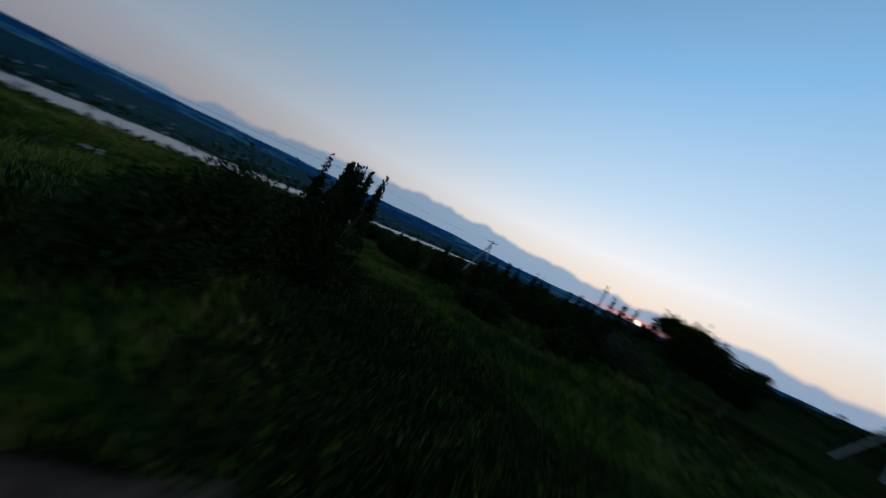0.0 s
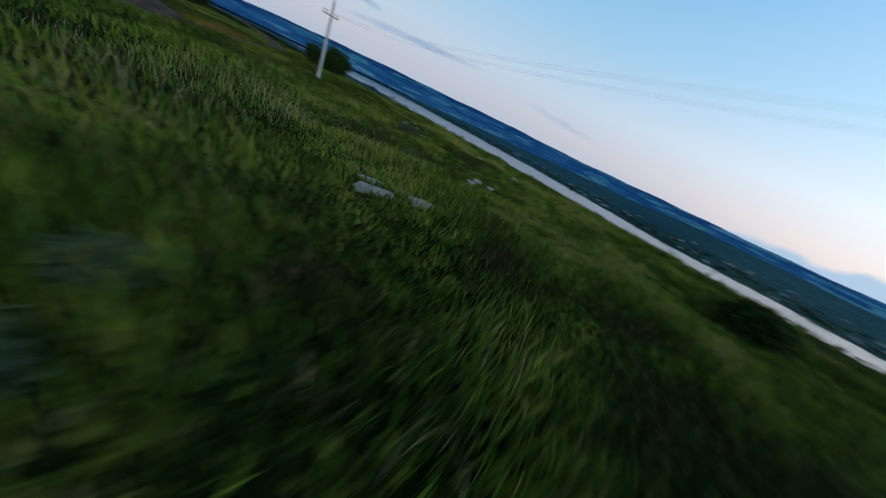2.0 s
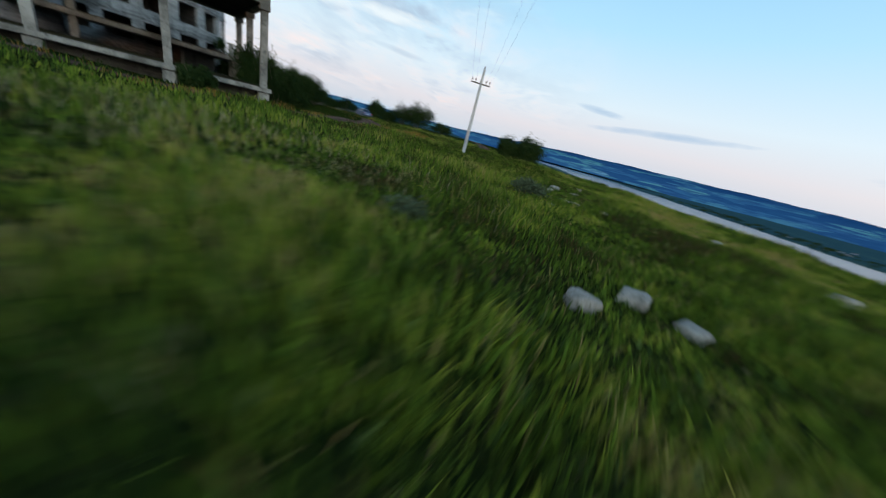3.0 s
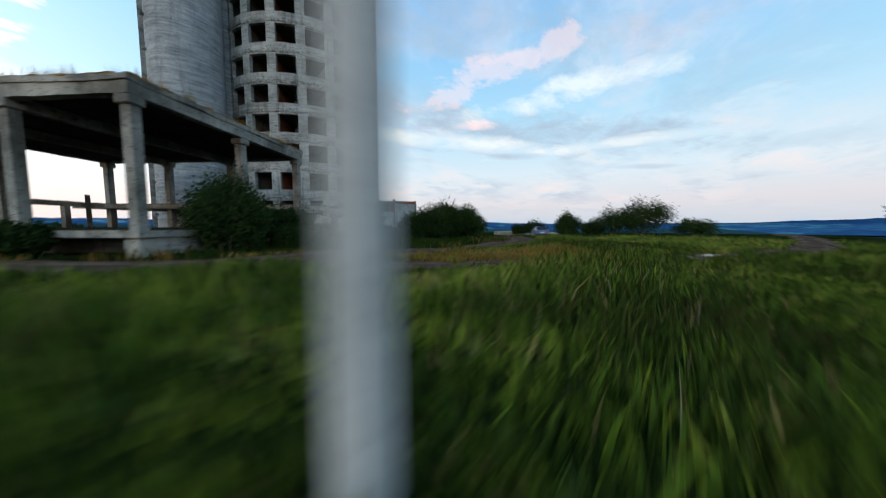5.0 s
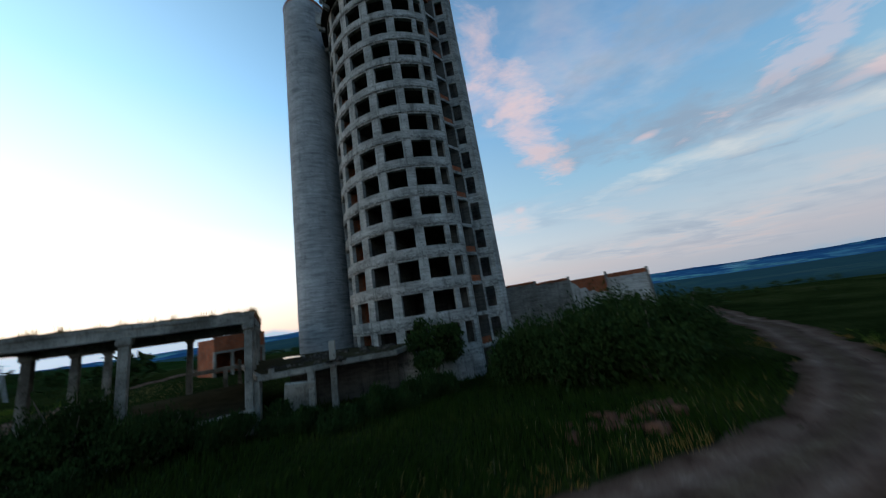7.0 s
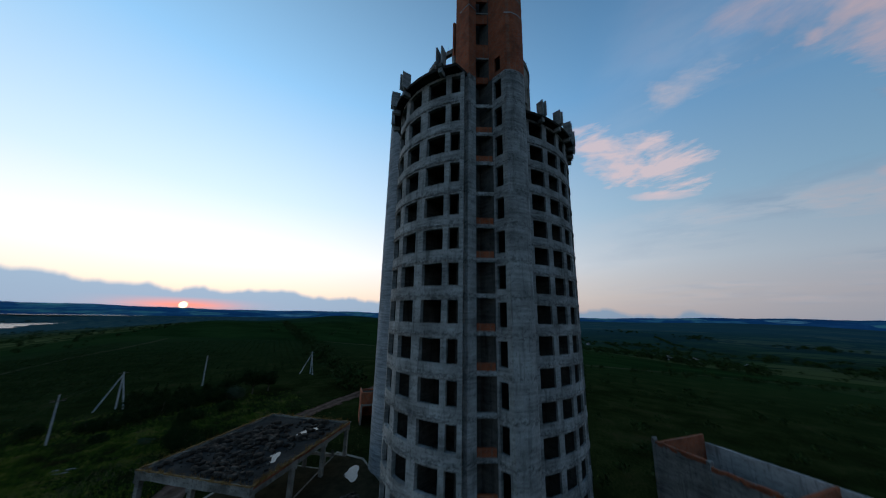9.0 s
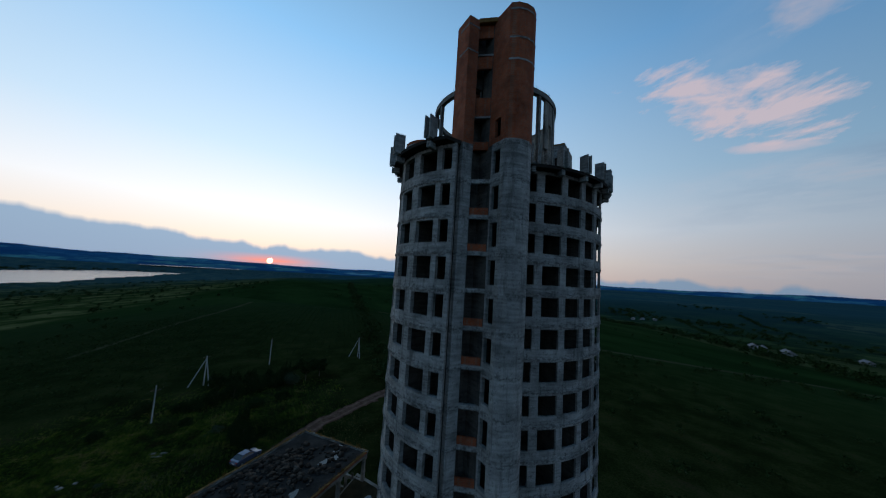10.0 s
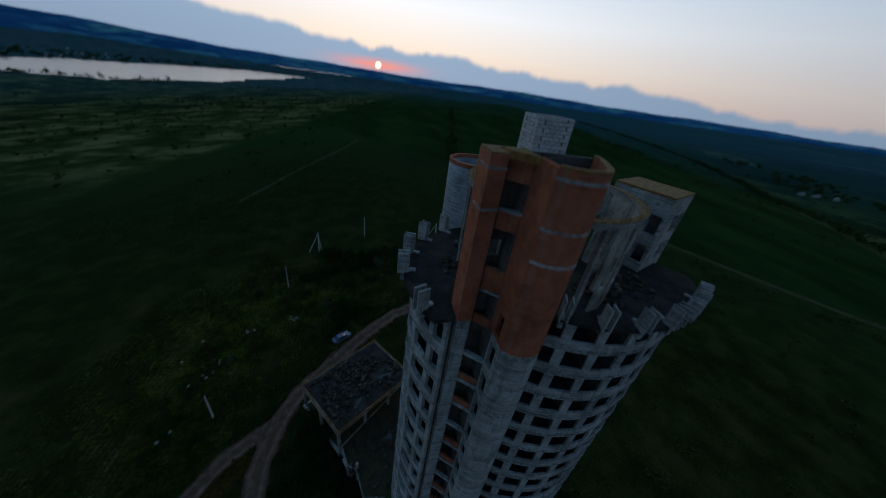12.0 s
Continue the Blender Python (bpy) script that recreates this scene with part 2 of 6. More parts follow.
def concrete(name, dark, light, stain=0.6, floors=0.0, lifts=0.35, flat_chips=2.4):
    """Board-marked concrete: horizontal lift lines, blotches and dark runs."""
    m = bpy.data.materials.new(name)
    m.use_nodes = True
    t = m.node_tree
    add, link = nodes_of(t)
    geo = add("ShaderNodeNewGeometry")
    pos = geo.outputs["Position"]
    n1 = add("ShaderNodeTexNoise", Scale=0.45, Detail=8.0, Roughness=0.62)
    link(pos, n1.inputs[0])
    mp = add("ShaderNodeMapping")
    mp.inputs["Scale"].default_value = (0.5, 0.5, 7.0)
    link(pos, mp.inputs[0])
    n2 = add("ShaderNodeTexNoise", Scale=1.0, Detail=5.0, Roughness=0.6)
    link(mp.outputs[0], n2.inputs[0])
    mp3 = add("ShaderNodeMapping")
    mp3.inputs["Scale"].default_value = (2.2, 2.2, 0.22)
    link(pos, mp3.inputs[0])
    n3 = add("ShaderNodeTexNoise", Scale=1.0, Detail=6.0, Roughness=0.65)
    link(mp3.outputs[0], n3.inputs[0])
    n4 = add("ShaderNodeTexNoise", Scale=14.0, Detail=4.0, Roughness=0.7)
    link(pos, n4.inputs[0])
    v = math_node(t, "ADD", math_node(t, "MULTIPLY", n1.outputs[0], 0.8 - lifts), math_node(t, "MULTIPLY", n2.outputs[0], lifts))
    v = math_node(t, "MULTIPLY_ADD", n4.outputs[0], 0.2, v)
    rp = ramp(t, [(0.40, dark), (0.5, tuple((a + b) / 2 for a, b in zip(dark, light))), (0.60, light)])
    link(v, rp.inputs[0])
    runs = ramp(t, [(0.52, (0, 0, 0)), (0.70, (1, 1, 1))])
    link(n3.outputs[0], runs.inputs[0])
    col = mix_rgb(t, math_node(t, "MULTIPLY", runs.outputs[0], stain), rp.outputs[0], tuple(c * 0.45 for c in dark))
    chips = add("ShaderNodeTexNoise", Scale=2.8, Detail=4.0, Roughness=0.72)
    chip_m = add("ShaderNodeMapping")
    chip_m.inputs["Scale"].default_value = (1.0, 1.0, flat_chips)
    link(pos, chip_m.inputs[0])
    link(chip_m.outputs[0], chips.inputs[0])
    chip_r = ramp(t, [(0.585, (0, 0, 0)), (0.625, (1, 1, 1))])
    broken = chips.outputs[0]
    if floors:                                         # spalled along the joints between storeys, the shade of the pits painted dark
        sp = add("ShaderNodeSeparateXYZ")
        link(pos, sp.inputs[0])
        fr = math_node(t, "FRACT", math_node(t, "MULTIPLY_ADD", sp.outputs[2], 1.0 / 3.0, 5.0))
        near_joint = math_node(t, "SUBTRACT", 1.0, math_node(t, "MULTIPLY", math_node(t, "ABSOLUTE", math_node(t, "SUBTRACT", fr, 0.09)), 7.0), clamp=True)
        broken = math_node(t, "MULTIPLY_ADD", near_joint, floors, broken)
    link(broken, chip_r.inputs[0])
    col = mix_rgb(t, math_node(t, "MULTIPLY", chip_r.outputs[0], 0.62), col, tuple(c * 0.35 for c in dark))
    b = add("ShaderNodeBsdfPrincipled", Roughness=0.92)
    b.inputs["Specular IOR Level"].default_value = 0.2
    link(col, b.inputs["Base Color"])
    bp = add("ShaderNodeBump", Strength=0.5, Distance=0.05)
    link(v, bp.inputs["Height"])
    link(bp.outputs[0], b.inputs["Normal"])
    out = add("ShaderNodeOutputMaterial")
    link(b.outputs[0], out.inputs[0])
    return m


def brickwork(name, c1, c2, mortar, w, h, plane="auto"):
    m = bpy.data.materials.new(name)
    m.use_nodes = True
    t = m.node_tree
    add, link = nodes_of(t)
    pos = add("ShaderNodeNewGeometry").outputs["Position"]
    sp = add("ShaderNodeSeparateXYZ")
    link(pos, sp.inputs[0])
    cb = add("ShaderNodeCombineXYZ")
    link(math_node(t, "ADD", sp.outputs[0], sp.outputs[1]), cb.inputs[0])
    link(sp.outputs[2], cb.inputs[1])
    br = add("ShaderNodeTexBrick", Scale=1.0)
    br.inputs["Brick Width"].default_value, br.inputs["Row Height"].default_value, br.inputs["Mortar Size"].default_value = w, h, 0.012
    br.inputs["Color1"].default_value, br.inputs["Color2"].default_value, br.inputs["Mortar"].default_value = (*c1, 1), (*c2, 1), (*mortar, 1)
    link(cb.outputs[0], br.inputs[0])
    n = add("ShaderNodeTexNoise", Scale=0.8, Detail=8.0, Roughness=0.65)
    link(pos, n.inputs[0])
    rp = ramp(t, [(0.35, (0.45, 0.42, 0.40)), (0.6, (1, 1, 1))])
    link(n.outputs[0], rp.inputs[0])
    col = mix_rgb(t, 0.8, br.outputs[0], rp.outputs[0], "MULTIPLY")
    b = add("ShaderNodeBsdfPrincipled", Roughness=0.92)
    b.inputs["Specular IOR Level"].default_value = 0.2
    link(col, b.inputs["Base Color"])
    bp = add("ShaderNodeBump", Strength=0.6, Distance=0.02)
    link(br.outputs["Fac"], bp.inputs["Height"])
    bp.invert = True
    link(bp.outputs[0], b.inputs["Normal"])
    out = add("ShaderNodeOutputMaterial")
    link(b.outputs[0], out.inputs[0])
    return m


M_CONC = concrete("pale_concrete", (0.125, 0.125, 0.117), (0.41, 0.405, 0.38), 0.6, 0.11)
M_RUIN = concrete("sooty_concrete", (0.105, 0.096, 0.080), (0.345, 0.32, 0.275), 0.6, 0.0, 0.08)
# concrete darkened to hold the shade inside openings; also the chimney's joints
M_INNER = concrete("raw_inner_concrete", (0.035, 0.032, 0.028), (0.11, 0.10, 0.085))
M_CONC_D = concrete("weathered_concrete", (0.10, 0.095, 0.085), (0.30, 0.29, 0.265))
M_SILO = concrete("slipformed_concrete", (0.15, 0.16, 0.165), (0.40, 0.41, 0.415), 0.3, 0.0, 0.5, 5.0)
M_BRICK = brickwork("orange_brick", (0.42, 0.102, 0.034), (0.31, 0.070, 0.026), (0.26, 0.15, 0.10), 0.25, 0.077)
M_BLOCKS = material("white_blocks", [(0.26, 0.25, 0.235), (0.40, 0.385, 0.36), (0.50, 0.48, 0.455)], 2.0, 0.95, 0.5, per_object=0.3, spec=0.1)
M_ROOFING = material("bitumen_roofing", [(0.012, 0.011, 0.010), (0.03, 0.027, 0.024), (0.065, 0.056, 0.047)], 0.5, 0.95, 0.5, spec=0.05)
M_MOSS = material("moss", [(0.06, 0.03, 0.008), (0.17, 0.085, 0.02), (0.26, 0.17, 0.06)], 2.0, 0.95, 0.6)
M_DIRT = material("dirt_road", [(0.034, 0.019, 0.014), (0.095, 0.058, 0.045), (0.125, 0.082, 0.064), (0.21, 0.150, 0.120)], 0.9, 0.95, 0.9, fine=10, bump_dist=0.12, spec=0.0)


def rutted(m):
    """Pale wheel tracks, a darker crown and edges, following the road's own width."""
    t = m.node_tree
    at = t.nodes.new("ShaderNodeAttribute")
    at.attribute_name = "across"
    rp = ramp(t, [(0.0, (0.75, 0.75, 0.6)), (0.28, (0.8, 0.75, 0.7)), (0.5, (1.35, 1.3, 1.25)), (0.72, (0.9, 0.8, 0.72)), (1.0, (0.45, 0.42, 0.3))])
    t.links.new(at.outputs["Fac"], rp.inputs[0])
    bsdf = next(n for n in t.nodes if n.type == "BSDF_PRINCIPLED")
    old = bsdf.inputs["Base Color"].links[0].from_socket
    t.links.new(mix_rgb(t, 0.8, old, rp.outputs[0], "MULTIPLY"), bsdf.inputs["Base Color"])


rutted(M_DIRT)
M_RUST = material("rusty_dry_grass", [(0.12, 0.062, 0.015), (0.22, 0.115, 0.03), (0.30, 0.18, 0.058)], 0.3, 0.9, 0.0, fine=14, spec=0.04)
# darker than the meadow grass: dark weeds plus shade put into the colour
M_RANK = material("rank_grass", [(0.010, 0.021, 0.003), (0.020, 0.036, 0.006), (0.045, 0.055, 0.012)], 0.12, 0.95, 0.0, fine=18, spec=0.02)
M_GRASS = grass_material("grass_blades", [(0.050, 0.036, 0.014), (0.026, 0.044, 0.008), (0.056, 0.096, 0.012), (0.092, 0.148, 0.016), (0.19, 0.215, 0.028), (0.26, 0.195, 0.075)])
M_WEED = grass_material("meadow_weeds", [(0.030, 0.046, 0.012), (0.052, 0.090, 0.020), (0.085, 0.135, 0.032), (0.15, 0.19, 0.07)], 0.5)
M_SEED = material("pale_seed_heads", [(0.17, 0.14, 0.07), (0.27, 0.23, 0.13), (0.36, 0.31, 0.20)], 0.6, 0.9, 0.0, fine=9, spec=0.04)
M_YELLOW = material("yellow_petals", [(0.30, 0.27, 0.02), (0.46, 0.42, 0.03)], 2.0, 0.8, 0.0, spec=0.05)
M_DRY = material("dry_grass", [(0.13, 0.10, 0.03), (0.22, 0.17, 0.06), (0.29, 0.23, 0.10)], 0.3, 0.9, 0.0, fine=14, spec=0.04)
M_LEAF = material("shrub_leaves", [(0.010, 0.022, 0.006), (0.020, 0.038, 0.010), (0.040, 0.062, 0.017)], 0.9, 0.9, 0.0, fine=9, spec=0.04)
M_SILVER = material("silver_leaves", [(0.035, 0.050, 0.026), (0.065, 0.088, 0.048), (0.11, 0.13, 0.078)], 0.9, 0.9, 0.0, fine=9, spec=0.05)
M_BARK = material("bark", [(0.05, 0.038, 0.028), (0.10, 0.08, 0.06), (0.16, 0.13, 0.10)], 3.0, 0.95, 0.8, stretch=(1, 1, 0.2))
M_STONE = material("pale_stone", [(0.10, 0.088, 0.072), (0.26, 0.235, 0.20), (0.42, 0.38, 0.32)], 1.3, 0.95, 0.7, spec=0.05)
M_POLE = material("pole_concrete", [(0.26, 0.26, 0.25), (0.38, 0.38, 0.37), (0.5, 0.5, 0.48)], 1.5, 0.85, 0.4)
M_STEEL = material("dark_steel", [(0.05, 0.05, 0.05), (0.09, 0.08, 0.07), (0.15, 0.11, 0.08)], 6.0, 0.6, 0.2, metal=0.6)
M_PORCELAIN = material("insulator", [(0.10, 0.06, 0.05), (0.14, 0.09, 0.07)], 8.0, 0.25, 0.0, spec=0.5)
M_OLD_BRICK = material("old_brick", [(0.05, 0.026, 0.018), (0.13, 0.058, 0.036), (0.21, 0.105, 0.07)], 1.6, 0.95, 0.6, per_object=0.5, spec=0.03)
M_RUBBLE = material("rubble", [(0.018, 0.015, 0.012), (0.048, 0.038, 0.030), (0.17, 0.145, 0.12)], 1.6, 0.95, 0.6, per_object=0.5, spec=0.03)



def hill_material():
    m = bpy.data.materials.new("far_hills")
    m.use_nodes = True
    t = m.node_tree
    add, link = nodes_of(t)
    pos = add("ShaderNodeNewGeometry").outputs["Position"]
    mp = add("ShaderNodeMapping")
    mp.inputs["Scale"].default_value = (0.0034, 0.0034, 0.03)
    link(pos, mp.inputs[0])
    bend = add("ShaderNodeTexNoise", Scale=0.9, Detail=4.0, Roughness=0.6)
    link(mp.outputs[0], bend.inputs[0])
    cell = add("ShaderNodeTexVoronoi", Scale=1.0)
    link(mix_rgb(t, 0.35, mp.outputs[0], bend.outputs["Color"], "ADD"), cell.inputs[0])
    sp = add("ShaderNodeSeparateColor")
    link(cell.outputs["Color"], sp.inputs[0])
    # field and wood colours pulled towards blue, the distance haze put into them
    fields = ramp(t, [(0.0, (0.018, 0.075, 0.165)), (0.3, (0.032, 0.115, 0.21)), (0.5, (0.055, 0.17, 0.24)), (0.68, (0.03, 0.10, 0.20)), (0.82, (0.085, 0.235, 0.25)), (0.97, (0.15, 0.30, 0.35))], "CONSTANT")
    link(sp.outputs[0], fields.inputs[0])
    woods_haze = add("ShaderNodeTexNoise", Scale=2.2, Detail=8.0, Roughness=0.68)
    link(mp.outputs[0], woods_haze.inputs[0])
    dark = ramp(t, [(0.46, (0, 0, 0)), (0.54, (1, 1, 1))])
    link(woods_haze.outputs[0], dark.inputs[0])
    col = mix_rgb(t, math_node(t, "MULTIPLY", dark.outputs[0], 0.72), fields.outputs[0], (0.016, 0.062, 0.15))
    b = add("ShaderNodeBsdfPrincipled", Roughness=0.95)
    b.inputs["Specular IOR Level"].default_value = 0.0
    link(col, b.inputs["Base Color"])
    out = add("ShaderNodeOutputMaterial")
    link(b.outputs[0], out.inputs[0])
    return m


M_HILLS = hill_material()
M_SOIL = material('roof_soil', [(0.018, 0.016, 0.011), (0.04, 0.034, 0.02), (0.06, 0.047, 0.026)], 0.8, 0.95, 0.8, spec=0.0)

# ---------------------------------------------------------------- helpers


def bm_object(name, bm, mat, smooth=False):
    me = bpy.data.meshes.new(name)
    bm.normal_update()
    bm.to_mesh(me)
    bm.free()
    me.materials.append(mat)
    if smooth:
        me.polygons.foreach_set("use_smooth", [True] * len(me.polygons))
    return new(name, me)


def part(name, bm, mat, parent, label="", smooth=False):
    ob = bm_object(name, bm, mat, smooth)
    ob.parent = parent
    if label:
        tagged(ob, label)
    return ob


def again(ob, m, parent):
    """Another part on the same mesh."""
    o = new(ob.name.split(".")[0], ob.data)
    o.parent = parent
    o.matrix_basis = m
    return o


def np_object(name, verts, faces, mats, smooth=False):
    me = bpy.data.meshes.new(name)
    verts = np.asarray(verts, np.float32)
    faces = np.asarray(faces, np.int32)
    k = faces.shape[1]
    me.vertices.add(len(verts))
    me.vertices.foreach_set("co", verts.ravel())
    me.loops.add(faces.size)
    me.loops.foreach_set("vertex_index", faces.ravel())
    me.polygons.add(len(faces))
    me.polygons.foreach_set("loop_start", np.arange(0, faces.size, k, dtype=np.int32))
    me.polygons.foreach_set("loop_total", np.full(len(faces), k, np.int32))
    if smooth:
        me.polygons.foreach_set("use_smooth", np.ones(len(faces), bool))
    me.update(calc_edges=True)
    me.materials.append(mats)
    return new(name, me)


def box(bm, lo, hi, m=None, bevel=0.0):
    lo, hi = Vector(lo), Vector(hi)
    r = bmesh.ops.create_cube(bm, size=1.0, matrix=(m or Matrix()) @ Matrix.Translation((lo + hi) / 2) @ Matrix.Diagonal((*(hi - lo), 1)))
    if bevel:
        edges = {e for v in r["verts"] for e in v.link_edges}
        bmesh.ops.bevel(bm, geom=list(edges), offset=bevel, segments=1, affect="EDGES")
    return r


def prism(bm, plan, z0, z1, cap=True):
    a = [bm.verts.new((x, y, z0)) for x, y in plan]
    b = [bm.verts.new((x, y, z1)) for x, y in plan]
    n = len(plan)
    for i in range(n):
        bm.faces.new((a[i], a[(i + 1) % n], b[(i + 1) % n], b[i]))
    if cap:
        bm.faces.new(b)
        bm.faces.new(a[::-1])


def tube(bm, p0, p1, r0, r1, seg=8, cap=True):
    p0, p1 = Vector(p0), Vector(p1)
    q = (p1 - p0).to_track_quat("Z", "Y").to_matrix()
    rings = []
    for p, r in ((p0, r0), (p1, r1)):
        rings.append([bm.verts.new(p + q @ Vector((r * math.cos(2 * math.pi * i / seg), r * math.sin(2 * math.pi * i / seg), 0))) for i in range(seg)])
    for i in range(seg):
        bm.faces.new((rings[0][i], rings[0][(i + 1) % seg], rings[1][(i + 1) % seg], rings[1][i]))
    if cap:
        bm.faces.new(rings[1])
        bm.faces.new(rings[0][::-1])


def holder(name, place, label, category, group=""):
    ob = new(name)
    ob.empty_display_size = 0.2
    ob.matrix_basis = Matrix.Translation(place) if not isinstance(place, Matrix) else place
    return tagged(ob, label, category, group)


# ---------------------------------------------------------------- the lie of the land
SPOTS = [(-33, 42, -1.35), (-43, 38, -1.45), (-41, 17.6, -0.75), (-25, 17.7, -0.9), (-24.6, -21.4, -1.35), (-3, -8, -1.9), (0, 38, 0.3), (-23.6, 42.7, -0.4),
         (-12, 36, 0.3), (-15, 48, -0.1), (-42, 12, -1.0), (-39, 0, -1.2), (-10, 10, -1.6), (8, -6, -2.0), (-38, 56, -0.9), (-33, 76, -1.5), (-8, 69, -0.2), (12, 86, 0.0),
         (30, -10, -2.5), (17, -33, -3.0), (-54, -8, -1.6), (-34, -27, -1.3)]
BANK_Y = (-4900, -1800, -600, 600, 1350, 2100, 2750, 3300, 3900, 4900)
FOOT_X = (-760, -830, -860, -855, -840, -690, -560, -330, -200, -150)
SHORE_Y = (-4900, -2000, -900, -474, 0, 297, 700, 1250, 1340, 2000, 2600, 3300, 3540, 3600, 4900)
NEAR_X = (-1300, -1150, -1080, -960, -1010, -1020, -1130, -1110, -880, -760, -740, -700, -690, -690, -690)
FAR_X = (-2200, -1900, -1700, -1560, -1380, -1440, -1480, -1430, -1425, -1460, -1330, -1130, -690, -300, -300)


def ground_z(x, y):
    x, y = np.asarray(x, float), np.asarray(y, float)
    num, den = np.zeros_like(x), np.zeros_like(x)
    for sx, sy, sz in SPOTS:
        w = 1.0 / (((x - sx) ** 2 + (y - sy) ** 2) + 60.0) ** 1.5
        num, den = num + w * sz, den + w
    z = num / den
    foot = np.interp(y, BANK_Y, FOOT_X)
    wob = 22 * np.sin(y / 130.0) + 14 * np.sin(y / 47.0 + 1)
    near, far = np.interp(y, SHORE_Y, NEAR_X) + wob, np.interp(y, SHORE_Y, FAR_X) - 0.6 * wob
    edge = foot + 798.0 + 0.12 * np.maximum(y - 200.0, 0.0)
    d = np.clip((edge - x) / (edge - foot), 0, 1)      # down to the river in the west
    z = z - 93.0 * d ** 0.98
    z = z + 110.0 * np.clip((far - x) / 2600.0, 0, 1) ** 0.9   # the slope beyond it
    e = np.maximum(x - 40.0, 0.0)                      # a shallow valley in the east
    z = z - 50.0 * np.clip(e / 650.0, 0, 1) ** 1.2 + 60.0 * np.clip((e - 1300.0) / 3000.0, 0, 1)
    s = np.maximum(-y - 70.0, 0.0)                     # and one in the south
    z = z - 45.0 * np.clip(s / 700.0, 0, 1) ** 1.3 + 40.0 * np.clip((s - 1500.0) / 3000.0, 0, 1)
    n = np.maximum(y - 300.0, 0.0)
    z = z - 12.0 * np.clip(n / 2500.0, 0, 1)
    z = z + 46.0 * np.exp(-((x - 430.0) / 190.0) ** 2 - ((y - 960.0) / 480.0) ** 2)   # the crest of the great field
    z = np.where((x > near) | (x < far), np.maximum(z, -87.5), -93.0)
    z = np.maximum(z, -87.5 + 47.5 * np.clip((y - 3560.0) / 250.0, 0, 1) - 30 * (y < 3560))
    r = np.hypot(x + 20, y - 10)
    z = z + 0.10 * np.sin(x * 0.55 + 1.3) * np.sin(y * 0.47) * np.clip(r / 10, 0, 1)
    dry = np.where((x > near) | (x < far), 1.0, 0.0)
    hills = 4.0 * np.sin(x / 230.0 + 0.5) * np.sin(y / 310.0) + 7.0 * np.clip(r / 1500, 0, 1) * np.sin(x / 410.0 + 2.0 + np.sin(y / 700.0)) * np.sin(y / 530.0 + 1.0)
    return z + np.clip(r / 900, 0, 1) * np.clip((3600.0 - y) / 300.0, 0, 1) * dry * np.maximum(hills * (np.abs(z + 87.5) > 0.5), -2.0 - 4.0 * (z > -80))


def gz(x, y):
    return float(ground_z(x, y))


def build_ground():
    cx, cy = -25.0, 15.0
    rad = np.concatenate([np.linspace(0.8, 90, 110), np.geomspace(92, 4950, 170)])
    na = 400
    ang = np.linspace(0, 2 * np.pi, na, endpoint=False)
    R, A = np.meshgrid(rad, ang, indexing="ij")
    X, Y = cx + R * np.cos(A), cy + R * np.sin(A)
    Z = ground_z(X, Y)
    v = np.concatenate([np.stack([X, Y, Z], -1).reshape(-1, 3), [[cx, cy, gz(cx, cy)]]])
    i, j = np.meshgrid(np.arange(len(rad) - 1), np.arange(na), indexing="ij")
    j2 = (j + 1) % na
    f = np.stack([i * na + j, (i + 1) * na + j, (i + 1) * na + j2, i * na + j2], -1).reshape(-1, 4)
    fan = np.array([[len(v) - 1, k, (k + 1) % na, (k + 1) % na] for k in range(na)])
    me = bpy.data.meshes.new("ground")
    me.from_pydata(v.tolist(), [], f.tolist() + [q[:3].tolist() for q in fan])
    me.polygons.foreach_set("use_smooth", [True] * len(me.polygons))
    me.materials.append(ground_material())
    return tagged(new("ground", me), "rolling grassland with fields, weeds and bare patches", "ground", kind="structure")


